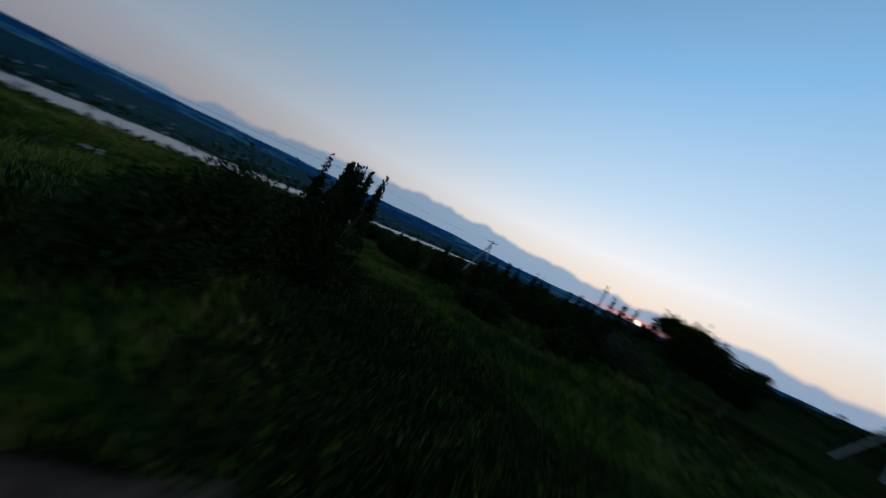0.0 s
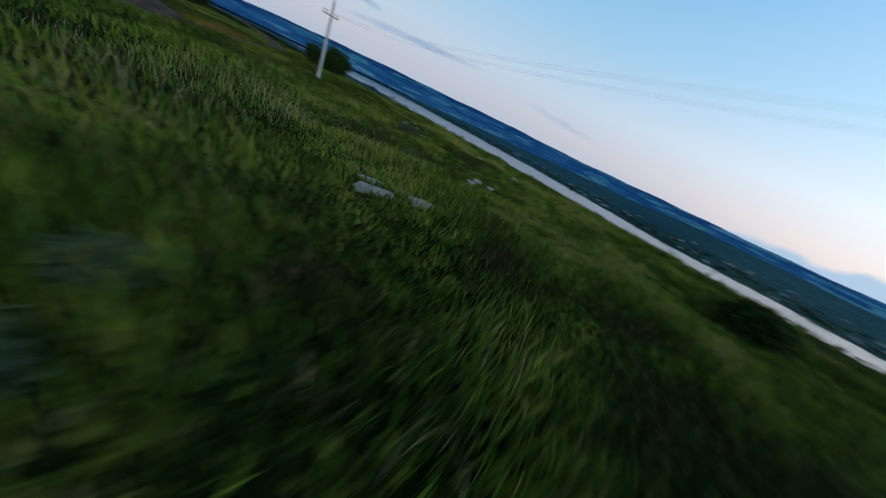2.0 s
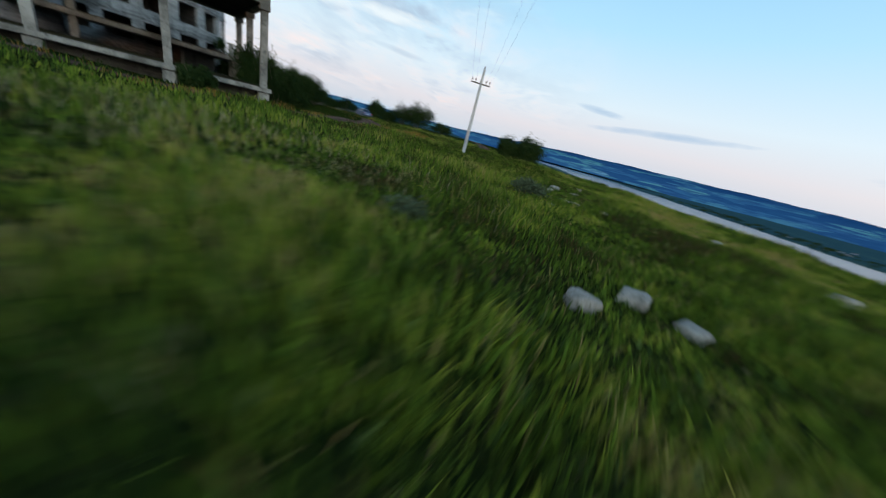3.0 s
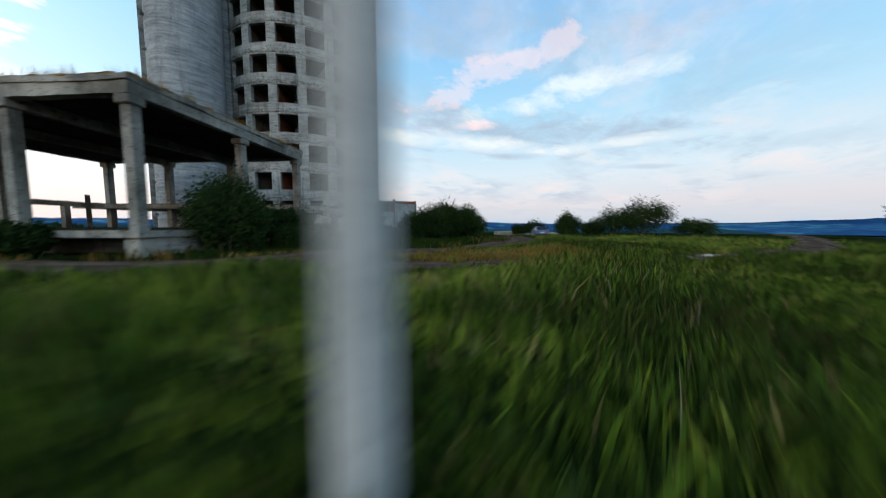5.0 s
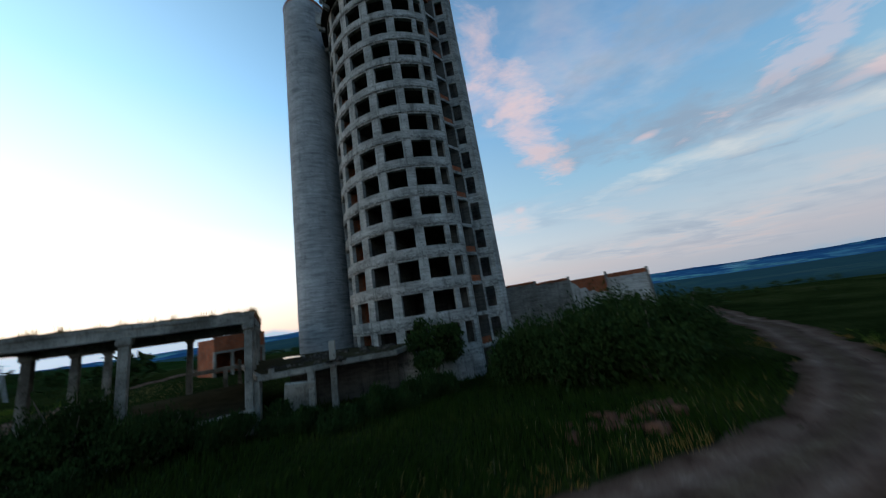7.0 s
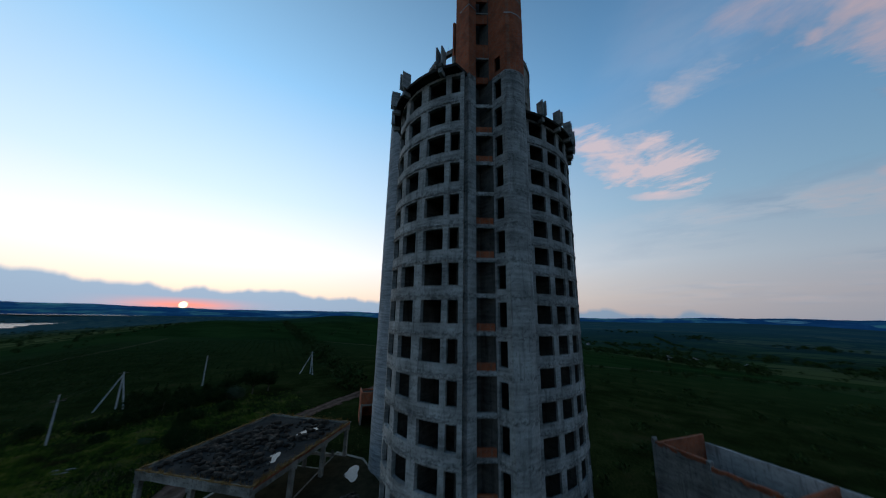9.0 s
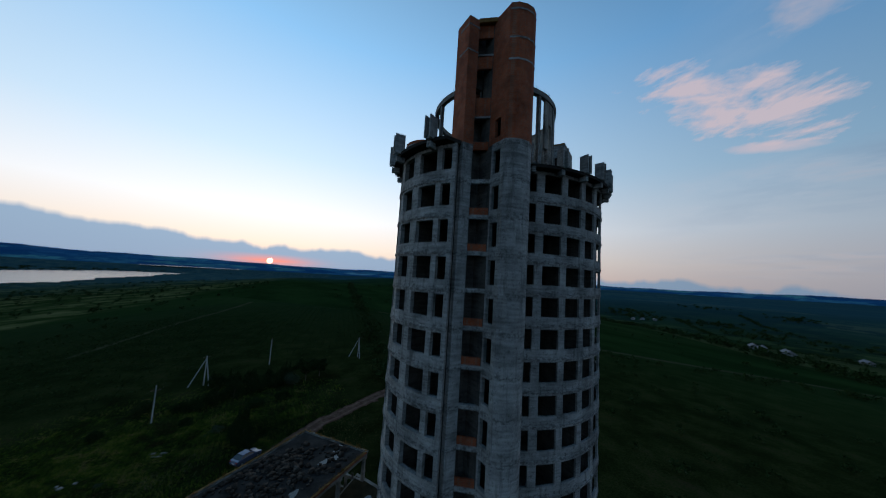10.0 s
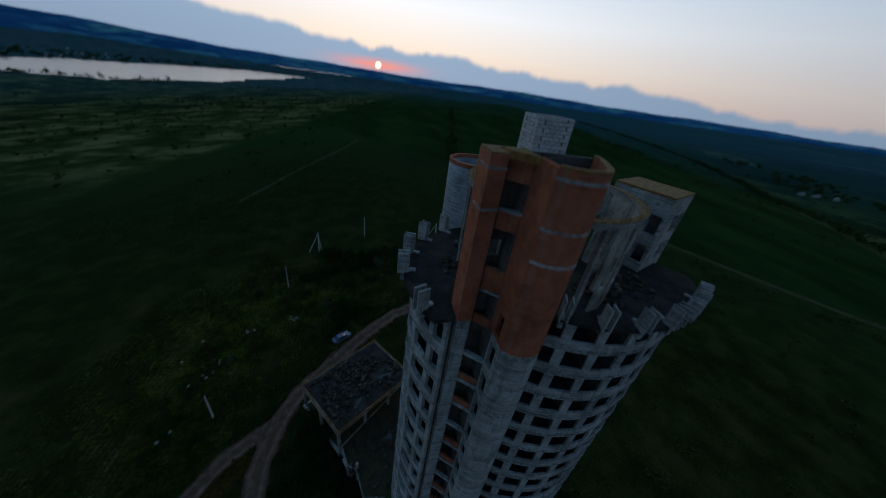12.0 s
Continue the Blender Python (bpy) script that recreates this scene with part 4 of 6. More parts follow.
rubble("rubble", ((-23.6, -13.4), (-20.6, -8.6)), 70, gz(-22, -10.5) + 0.02, (0.15, 0.55), 17, M_OLD_BRICK, "old bricks tipped in the grass beside the road", "rubble")

# road puddles
for x, y, a, b, tt, s in ((-41.35, 1.2, 0.55, 0.17, 66, 21), (-42.45, -0.6, 0.5, 0.15, 66, 22), (-42.1, -1.7, 1.0, 0.28, 66, 23)):
    puddle(x, y, gz(x, y) + 0.075, a, b, tt, s)

# ---------------------------------------------------------------- brick shed behind the pavilion
SHED = Matrix.Translation((2.9, 32.8, 0)) @ Matrix.Rotation(math.atan2(-1.6, 3.8), 4, "Z")
shed = holder("brick_shed", SHED, "open-fronted red brick shed standing behind the pavilion", "shed")
part("brick_front", rough_box((0, -0.14, 3.5), (7.0, 0.14, 5.55), 171, 9, 0.04), M_BRICK, shed)
part("lintel", rough_box((0, -0.17, 3.2), (7.0, 0.17, 3.496), 172, 7, 0.02), M_RUIN, shed)
for k, u in enumerate((0.16, 2.4, 4.6, 6.84)):
    part("post", rough_box((u - 0.16, -0.16, -1.2), (u + 0.16, 0.16, 3.196), 173 + k, 3, 0.01), M_RUIN, shed)
for k, (lo, hi) in enumerate((((0, 0.145, -1.2), (0.28, 5.0, 5.3)), ((6.72, 0.145, -1.2), (7.0, 5.0, 5.3)), ((0.285, 4.72, -1.2), (6.715, 5.0, 5.1)))):
    part("brick_wall", rough_box(lo, hi, 180 + k, 5, 0.03), M_BRICK, shed)
part("roof_slab", rough_box((0.29, 0.15, 4.6), (6.71, 4.71, 4.8), 185, 4, 0.01), M_ROOFING, shed)

# ---------------------------------------------------------------- the ruined hall
hall = holder("ruined_hall", (0, 0, 0), "roofless hall of whitewashed panels with a patch of bare brick", "ruin")
HA, HB = Vector((10.0, -29.5, 0)), Vector((17.2, -9.8, 0))
HD = (HB - HA).normalized()
HL = (HB - HA).length
HM = Matrix.Translation(HA) @ Matrix.Rotation(math.atan2(HD.y, HD.x), 4, "Z")
M_WHITE = concrete("whitewash", (0.26, 0.25, 0.235), (0.54, 0.53, 0.505), 0.7)
tops = [5.7, 5.9, 6.2, 6.6]
for k in range(4):
    u0, u1 = HL * k / 4 + 0.15, HL * (k + 1) / 4 - 0.15
    bm = rough_box((u0, -0.15, -4.0), (u1, 0.15, tops[k]), 40 + k, 7, 0.03)
    ob = part("wall_panel", bm, M_WHITE if k < 2 else M_CONC_D, hall)
    ob.matrix_basis = HM
    if k == 1:
        edge = [(0.0, 2.5), (0.12, 2.35), (0.28, 2.45), (0.4, 1.9), (0.5, 2.05), (0.62, 1.35), (0.75, 1.5), (0.86, 0.7), (0.97, 0.35)]
        ring = [(u0 + 0.03, tops[k] - 0.03)] + [(u0 + 0.03 + (u1 - u0 - 0.1) * s, tops[k] - d) for s, d in edge] + [(u1 - 0.05, tops[k] - 0.03)]
        bm = bmesh.new()
        a, b = [bm.verts.new((x, 0.14, z)) for x, z in ring], [bm.verts.new((x, 0.2, z)) for x, z in ring]
        bm.faces.new(a)
        bm.faces.new(b[::-1])
        for i in range(len(ring)):
            j = (i + 1) % len(ring)
            bm.faces.new((a[i], b[i], b[j], a[j]))
        bmesh.ops.recalc_face_normals(bm, faces=bm.faces[:])
        part("brick_patch", bm, M_BRICK, hall, "bare orange brick where plaster fell off").matrix_basis = HM
    else:
        bm = rough_box((u0, -0.17, tops[k] - (0.35 if k == 0 else 0.15)), (u1, 0.17, tops[k] + 0.22), 55 + k, 16, 0.06)
        part("brick_top", bm, M_BRICK, hall, "crumbling brick courses along the wall head").matrix_basis = HM
for k in range(5):
    u = HL * k / 4
    bm = rough_box((u - 0.148, -0.28, -4.0), (u + 0.148, 0.28, 6.1 + 0.25 * k), 60 + k, 5, 0.02)
    part("pier", bm, M_CONC_D, hall).matrix_basis = HM
# solid dark plates on the wall face; their colour is the openings' shade
for k, (u, w) in enumerate(((HL * 0.30, 0.8), (HL * 0.47, 1.0))):
    bm = bmesh.new()
    n = 14
    ring = [(u + w * math.cos(math.pi * i / n), -1.1 + 1.4 * math.sin(math.pi * i / n)) for i in range(n + 1)]
    a = [bm.verts.new((x, 0.175, z)) for x, z in ring]
    b2 = [bm.verts.new((x, 0.30, z)) for x, z in ring]
    bm.faces.new(a)
    bm.faces.new(b2[::-1])
    for i in range(n + 1):
        j = (i + 1) % (n + 1)
        bm.faces.new((a[i], b2[i], b2[j], a[j]))
    part("hole", bm, M_ROOFING, hall, "dark plate on the wall face, standing for a knocked-out opening").matrix_basis = HM
for k, (lo, hi) in enumerate((((-0.1, -8.2, -4), (0.2, -0.3, 5.4)), ((HL - 0.2, -8.2, -4), (HL + 0.1, -0.3, 6.6)), ((0.2, -8.4, -4), (HL - 0.2, -8.1, 5.8)), ((HL * 0.5, -8.0, -4), (HL * 0.5 + 0.25, -0.3, 5.9)))):
    part("side_wall", rough_box(lo, hi, 70 + k, 6, 0.03), M_BRICK if k in (1, 3) else M_WHITE, hall).matrix_basis = HM
part("inner_floor", rough_box((0.2, -8.0, 2.2), (HL - 0.2, -0.3, 2.45), 80, 4, 0.01), M_CONC_D, hall).matrix_basis = HM

# low concrete pad by the road, with pipes of concrete lying about
pad = holder("concrete_pad", (0, 0, 0), "low weathered concrete platform in the grass", "platform")
bm = rough_box((-9, -3, -0.6), (9, 3, 0.75), 90, 8, 0.04)
part("slab", bm, M_STONE, pad).matrix_basis = pose(-7.5, -49.8, gz(-7.5, -49.8), 0, 0, -26)

# ---------------------------------------------------------------- poles


def wire_pole(x, y, height, arm, turn, lean=0.0):
    z = gz(x, y)
    ob = holder("utility_pole", pose(x, y, z, lean, 0, turn), "tapered concrete utility pole with crossarm and insulators", "utility pole", "utility poles")
    bm = bmesh.new()
    a = [bm.verts.new((sx * 0.115, sy * 0.10, -0.4)) for sx, sy in ((-1, -1), (1, -1), (1, 1), (-1, 1))]
    b = [bm.verts.new((sx * 0.07, sy * 0.07, height)) for sx, sy in ((-1, -1), (1, -1), (1, 1), (-1, 1))]
    for i in range(4):
        bm.faces.new((a[i], a[(i + 1) % 4], b[(i + 1) % 4], b[i]))
    bm.faces.new(b)
    part("shaft", bm, M_POLE, ob)
    if arm:
        bm = bmesh.new()
        box(bm, (-0.75, -0.16, height - 1.0), (0.75, -0.09, height - 0.92))
        part("crossarm", bm, M_STEEL, ob)
        for dx in (-0.7, -0.42, 0.42, 0.7):
            bm = bmesh.new()
            tube(bm, (dx, -0.12, height - 0.92), (dx, -0.12, height - 0.78), 0.02, 0.02, 6)
            tube(bm, (dx, -0.12, height - 0.80), (dx, -0.12, height - 0.66), 0.055, 0.035, 8)
            part("insulator", bm, M_PORCELAIN, ob)
        bm = bmesh.new()
        tube(bm, (0, 0, height), (0, 0, height + 0.2), 0.05, 0.035, 8)
        part("insulator", bm, M_PORCELAIN, ob)
    return ob


wire_pole(-41.0, 17.6, 6.2, True, 10)
wire_pole(-37.4, 55.7, 7.2, True, 20)
wire_pole(-17.3, 88.3, 8.0, True, 60)


def tripod(x, y, height, turn):
    z = gz(x, y)
    ob = holder("braced_pole", pose(x, y, z, 0, 0, turn), "concrete power pole held up by two raking struts", "utility pole", "utility poles")
    bm = bmesh.new()
    tube(bm, (0, 0, -0.4), (0, 0, height), 0.15, 0.10, 8)
    part("shaft", bm, M_POLE, ob)
    for dx, dy in ((-3.4, 0.4), (0.9, -2.6)):
        bm = bmesh.new()
        tube(bm, (dx, dy, -0.5), (0, 0, height - 0.5), 0.14, 0.09, 8)
        part("strut", bm, M_POLE, ob)
    bm = bmesh.new()
    box(bm, (-0.8, -0.05, height - 0.35), (0.8, 0.05, height - 0.25))
    part("crossarm", bm, M_STEEL, ob)
    return ob


tripod(-32.4, 76.8, 7.6, 15)
tripod(10.8, 86.5, 7.0, -20)


def wires(p, q, sag, drop, label):
    cu = bpy.data.curves.new("power_line", "CURVE")
    cu.dimensions, cu.bevel_depth, cu.bevel_resolution = "3D", 0.002, 0
    for off in (-0.7, -0.42, 0.42, 0.7):
        d = (Vector(q) - Vector(p)).normalized()
        side = Vector((-d.y, d.x, 0)) * off
        sp = cu.splines.new("POLY")
        sp.points.add(16)
        for i, pt in enumerate(sp.points):
            s = i / 16
            v = Vector(p).lerp(Vector(q), s) + side - Vector((0, 0, sag * 4 * s * (1 - s)))
            pt.co = (*v, 1)
    cu.materials.append(M_STEEL)
    tagged(new("power_line", cu), label, "power line", "power lines")


P1, P2, P3 = (-41.0, 17.6, gz(-41, 17.6) + 5.5), (-37.4, 55.7, gz(-37.4, 55.7) + 6.5), (-32.4, 76.8, gz(-32.4, 76.8) + 7.4)
wires(P1, P2, 0.9, 0, "thin power lines strung between the concrete poles")
wires(P2, P3, 0.5, 0, "thin power lines strung between the concrete poles")

# ---------------------------------------------------------------- stones


def stone(x, y, size, turn, seed, label, flat=0.5):
    rng = random.Random(seed)
    bm = bmesh.new()
    bmesh.ops.create_icosphere(bm, subdivisions=3, radius=1.0)
    ph = [Vector((rng.uniform(-9, 9), rng.uniform(-9, 9), rng.uniform(-9, 9))) for _ in range(2)]
    for v in bm.verts:
        n = v.co.normalized()
        box_pull = max(abs(n.x), abs(n.y), abs(n.z))
        v.co = n * (0.62 / box_pull * 0.6 + 0.5) * (1 + 0.22 * noise.noise(n * 1.5 + ph[0]) + 0.08 * noise.noise(n * 5 + ph[1]))
        v.co.x *= size[0] / 2
        v.co.y *= size[1] / 2
        v.co.z *= size[2] / 2
    ob = bm_object("stone", bm, M_STONE, True)
    ob.matrix_basis = pose(x, y, gz(x, y) + size[2] * 0.14, 4, -5, turn)
    tagged(ob, label, "stone", "stones in the meadow")


stone(-32.65, 42.72, (1.4, 0.42, 0.36), -16, 1, "long pale limestone block lying in the grass")
stone(-34.0, 43.2, (1.05, 0.42, 0.36), -14, 2, "pale limestone block lying in the grass")
stone(-33.55, 42.2, (2.5, 0.28, 0.24), -24, 3, "weathered stone kerb lying in the grass")
for k, (x, y, s) in enumerate(((-41.15, 39.1, 0.46), (-42.4, 38.55, 0.56), (-42.95, 39.25, 0.40), (-45.7, 26.1, 0.55), (-46.6, 26.8, 0.4), (-45.0, 27.3, 0.35), (-48.0, 24.5, 0.5), (-47.5, 29.0, 0.4), (-41.7, 27.0, 0.4), (-43.5, 31.5, 0.35), (-45.2, 22.2, 0.4), (-50.5, 36.0, 0.6), (-52.0, 30.5, 0.5), (-46.5, 15.5, 0.5), (-47.6, 13.9, 0.6))):
    stone(x, y, (s * 1.3, s, s * 0.8), 47 * k, 20 + k, "rounded pale stone half sunk in grass")
stone(-44.85, 29.95, (1.9, 0.26, 0.25), 99, 61, "grey stone beam lying in the weeds")
stone(-46.0, 30.5, (1.2, 0.26, 0.22), 130, 62, "grey stone beam lying in the weeds")

# ---------------------------------------------------------------- cars


def car_paint(name, c):
    return material(name, [tuple(v * 0.9 for v in c), c], 3.0, 0.28, 0.0, metal=0.2, spec=0.5)


M_GLASS = material("car_glass", [(0.01, 0.012, 0.015), (0.02, 0.022, 0.025)], 2.0, 0.05, 0.0, spec=0.6)
M_TYRE = material("tyre", [(0.015, 0.015, 0.015), (0.03, 0.03, 0.03)], 6.0, 0.85, 0.3)
M_RIM = material("rim", [(0.35, 0.35, 0.36), (0.5, 0.5, 0.5)], 5.0, 0.35, 0.0, metal=0.8)
M_TAIL = material("tail_light", [(0.35, 0.02, 0.015), (0.5, 0.03, 0.02)], 5.0, 0.2, 0.0, spec=0.6)
M_LAMP = material("head_light", [(0.6, 0.62, 0.65), (0.8, 0.8, 0.82)], 5.0, 0.1, 0.0, spec=0.6)
M_DARK = material("black_plastic", [(0.02, 0.02, 0.02), (0.035, 0.035, 0.035)], 5.0, 0.6, 0.0)


def sedan(x, y, heading, paint, label):
    """A saloon car, its nose along its own +x."""
    z = gz(x, y)
    ob = holder("car", pose(x, y, z + 0.02, 0, 0, heading), label, "car", "parked cars")
    prof = [(-2.2, 0.42), (-2.22, 0.75), (-2.1, 0.98), (-1.45, 1.02), (1.05, 0.98), (1.95, 0.82), (2.2, 0.62), (2.2, 0.35), (1.75, 0.24), (-1.8, 0.24)]
    bm = bmesh.new()
    rows = []
    for w, shrink in ((-0.86, 0.94), (-0.80, 1.0), (0.80, 1.0), (0.86, 0.94)):
        rows.append([bm.verts.new((px * (shrink * 0.5 + 0.5), w if abs(w) < 0.85 else w, 0.62 + (pz - 0.62) * shrink)) for px, pz in prof])
    n = len(prof)
    for a, b in zip(rows, rows[1:]):
        for i in range(n):
            bm.faces.new((a[i], b[i], b[(i + 1) % n], a[(i + 1) % n]))
    bm.faces.new(rows[0][::-1])
    bm.faces.new(rows[-1])
    bmesh.ops.recalc_face_normals(bm, faces=bm.faces[:])
    body = part("body", bm, paint, ob)
    cab = [(-1.75, 1.0), (-1.05, 1.42), (0.15, 1.46), (1.1, 0.98)]
    bm = bmesh.new()
    lo, hi = [], []
    for s in (-1, 1):
        lo.append([bm.verts.new((px, s * (0.80 if pz < 1.2 else 0.62), pz)) for px, pz in cab])
    a, b = lo
    bm.faces.new(a[::-1])
    bm.faces.new(b)
    for i in range(4):
        bm.faces.new((a[i], a[(i + 1) % 4], b[(i + 1) % 4], b[i]))
    bmesh.ops.recalc_face_normals(bm, faces=bm.faces[:])
    part("windows", bm, M_GLASS, ob, "dark car glass")
    bm = bmesh.new()
    box(bm, (-1.1, -0.63, 1.425), (0.2, 0.63, 1.49), bevel=0.03)
    part("roof", bm, paint, ob)
    for s in (-1, 1):
        for (p, q) in (((-1.72, 1.0), (-1.06, 1.44)), ((1.08, 0.98), (0.16, 1.47)), ((-0.35, 1.0), (-0.38, 1.45))):
            bm = bmesh.new()
            tube(bm, (p[0], s * 0.805, p[1]), (q[0], s * 0.625, q[1]), 0.035, 0.03, 6)
            part("pillar", bm, paint, ob)
        for wx in (-1.35, 1.35):
            bm = bmesh.new()
            tube(bm, (wx, s * 0.70, 0.31), (wx, s * 0.88, 0.31), 0.31, 0.31, 24)
            ty = part("tyre", bm, M_TYRE, ob)
            bm = bmesh.new()
            tube(bm, (wx, s * 0.86, 0.31), (wx, s * 0.892, 0.31), 0.19, 0.17, 16)
            part("rim", bm, M_RIM, ty)
        bm = bmesh.new()
        box(bm, (-2.21, s * 0.66 - 0.15, 0.70), (-2.10, s * 0.66 + 0.15, 0.9), bevel=0.02)
        part("tail_light", bm, M_TAIL, ob, "red tail light")
        bm = bmesh.new()
        box(bm, (2.02, s * 0.62 - 0.17, 0.58), (2.16, s * 0.62 + 0.17, 0.72), bevel=0.02)
        part("headlight", bm, M_LAMP, ob)
        bm = bmesh.new()
        box(bm, (0.75, s * 0.93 - 0.07, 0.98), (0.95, s * 0.93 + 0.07, 1.1), bevel=0.02)
        part("mirror", bm, paint, ob)
    for px in (-2.25, 2.16):
        bm = bmesh.new()
        box(bm, (px, -0.82, 0.34), (px + 0.1, 0.82, 0.52), bevel=0.03)
        part("bumper", bm, M_DARK, ob)
    bm = bmesh.new()
    box(bm, (-2.262, -0.26, 0.6), (-2.225, 0.26, 0.71))
    part("plate", bm, M_LAMP, ob)
    return ob


sedan(-23.6, -23.0, -57, car_paint("silver_blue", (0.09, 0.13, 0.22)), "silver-blue saloon car parked on grass beside the dirt road")
sedan(-20.6, 34.3, 40, car_paint("dark_blue", (0.06, 0.09, 0.16)), "dark blue saloon car parked on grass above the road")

# ---------------------------------------------------------------- the tower
C1, R1 = (-1.4, 0.1), 8.75
C2, R2 = (6.43, 6.54), 12.76
STOREYS, STEP = 14, 3.0
tower = holder("tower", (0, 0, 0), "unfinished high-rise of pale concrete with rows of empty window holes", "tower")


def curved_wall(centre, radius, thick, angles, heights, hole, jitter=0.012, seed=1):
    """A curved wall of cells between the given angles (degrees) and heights; hole(i, j) tells which cells are open."""
    rng = random.Random(seed)
    bm = bmesh.new()
    grid = {}

    def vert(i, j, inner):
        key = (i, j, inner)
        if key not in grid:
            r = radius - (thick if inner else 0) + rng.uniform(-jitter, jitter)
            a = radians(angles[i] + rng.uniform(-jitter, jitter) * 4)
            grid[key] = bm.verts.new((centre[0] + r * math.cos(a), centre[1] + r * math.sin(a), heights[j] + rng.uniform(-jitter, jitter)))
        return grid[key]
    ni, nj = len(angles) - 1, len(heights) - 1
    solid = [[not hole(i, j) for j in range(nj)] for i in range(ni)]
    for i in range(ni):
        for j in range(nj):
            if not solid[i][j]:
                continue
            o = [vert(i, j, 0), vert(i + 1, j, 0), vert(i + 1, j + 1, 0), vert(i, j + 1, 0)]
            n = [vert(i, j, 1), vert(i + 1, j, 1), vert(i + 1, j + 1, 1), vert(i, j + 1, 1)]
            bm.faces.new(o)
            bm.faces.new(n[::-1])
            if i == 0 or not solid[i - 1][j]:
                bm.faces.new((o[3], n[3], n[0], o[0]))
            if i == ni - 1 or not solid[i + 1][j]:
                bm.faces.new((o[1], n[1], n[2], o[2]))
            if j == 0 or not solid[i][j - 1]:
                bm.faces.new((o[0], n[0], n[1], o[1]))
            if j == nj - 1 or not solid[i][j + 1]:
                bm.faces.new((o[2], n[2], n[3], o[3]))
    return bm


def window_cells(start, end, windows):
    """Break angles for a wall from start to end with windows (low, high), and the set of open cells."""
    cuts = [start]
    opened = set()
    for lo, hi in windows:
        gap = lo - cuts[-1]
        m = max(1, round(gap / 4))
        for k in range(m):
            cuts.append(cuts[-1] + gap / m)
        n = max(1, round((hi - lo) / 4))
        for k in range(n):
            opened.add(len(cuts) - 1)
            cuts.append(cuts[-1] + (hi - lo) / n)
    gap = end - cuts[-1]
    n = max(1, round(gap / 4))
    for k in range(n):
        cuts.append(cuts[-1] + gap / n)
    return cuts, opened


WIN1 = [(117.6 + 18.95 * k - 37.9, 117.6 + 18.95 * k - 37.9 + 13.0) for k in range(7)] + [(209.6, 215.6)]
WIN2 = [(239.5, 246.0)] + [(249.7 + 12.1 * k, 249.7 + 12.1 * k + 8.8) for k in range(6)]


def facade(name, centre, radius, start, end, wins, seed, thick=0.38):
    cuts, opened = window_cells(start, end, wins)
    heights = [0.3, 1.15, 3.0, 3.3]
    for s in range(3):
        wall = curved_wall(centre, radius, thick, cuts, heights, lambda i, j: j == 1 and i in opened, seed=seed + s)
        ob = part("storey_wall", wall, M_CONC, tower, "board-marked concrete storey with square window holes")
        for k in range(STOREYS):
            if k % 3 == s:
                if k == s:
                    ob.matrix_basis = Matrix.Translation((0, 0, STEP * k))
                else:
                    again(ob, Matrix.Translation((0, 0, STEP * k)), tower)
    base = curved_wall(centre, radius + 0.02, 0.42, cuts, [-3.2, 0.3], lambda i, j: False, seed=seed + 9)
    part("base_wall", base, M_CONC, tower)


facade("west", C1, R1, 62.0, 218.0, WIN1, 11)
facade("south", C2, R2, 237.0, 330.0, WIN2, 31, 0.22)


def sector_plan(c, r, a0, a1, back, n=24):
    arc_pts = [(c[0] + r * math.cos(radians(a0 + (a1 - a0) * i / n)), c[1] + r * math.sin(radians(a0 + (a1 - a0) * i / n))) for i in range(n + 1)]
    return arc_pts + back


BACK1 = [(-6.6, -4.3), (-1.2, -4.3), (2.0, 8.2)]
BACK2 = [(14.0, 5.0), (8.0, 8.6), (2.0, 8.4), (-0.5, 0.0)]
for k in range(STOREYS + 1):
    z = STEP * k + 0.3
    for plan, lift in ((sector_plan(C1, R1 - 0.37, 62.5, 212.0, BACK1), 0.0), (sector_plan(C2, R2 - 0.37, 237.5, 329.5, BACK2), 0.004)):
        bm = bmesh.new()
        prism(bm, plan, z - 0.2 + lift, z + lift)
        # slabs take the shade-darkened concrete too
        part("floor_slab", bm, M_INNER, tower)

# rooms behind the facades: an assumed corridor wall and cross walls between the bays, mostly in shade-darkened concrete
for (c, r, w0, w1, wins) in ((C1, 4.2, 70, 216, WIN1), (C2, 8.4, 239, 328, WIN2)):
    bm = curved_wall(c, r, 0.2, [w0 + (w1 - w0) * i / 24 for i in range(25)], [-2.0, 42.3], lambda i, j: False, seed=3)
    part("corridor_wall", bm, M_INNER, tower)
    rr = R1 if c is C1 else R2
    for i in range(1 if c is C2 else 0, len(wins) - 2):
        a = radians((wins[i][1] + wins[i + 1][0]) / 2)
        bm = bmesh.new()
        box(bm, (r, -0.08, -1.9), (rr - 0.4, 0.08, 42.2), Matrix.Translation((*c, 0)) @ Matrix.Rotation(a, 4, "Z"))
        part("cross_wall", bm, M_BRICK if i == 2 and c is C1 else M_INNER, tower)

# plain rear, closing the plan between the curved faces
bm = bmesh.new()
prism(bm, [(2.2, 8.6), (8.2, 8.9), (14.2, 5.3), (17.4, 0.4), (17.0, 0.0), (13.9, 4.9), (8.0, 8.5), (2.2, 8.2)], -3.0, 42.3)
part("rear_wall", bm, M_CONC, tower)

# rear wing of plain panels, behind the silo
wing = [(0.6, 15.6), (1.0, 9.0), (9.4, 9.0), (8.6, 13.6)]
bm = bmesh.new()
prism(bm, wing, -3.0, 41.0)
part("rear_wing", bm, M_CONC, tower)

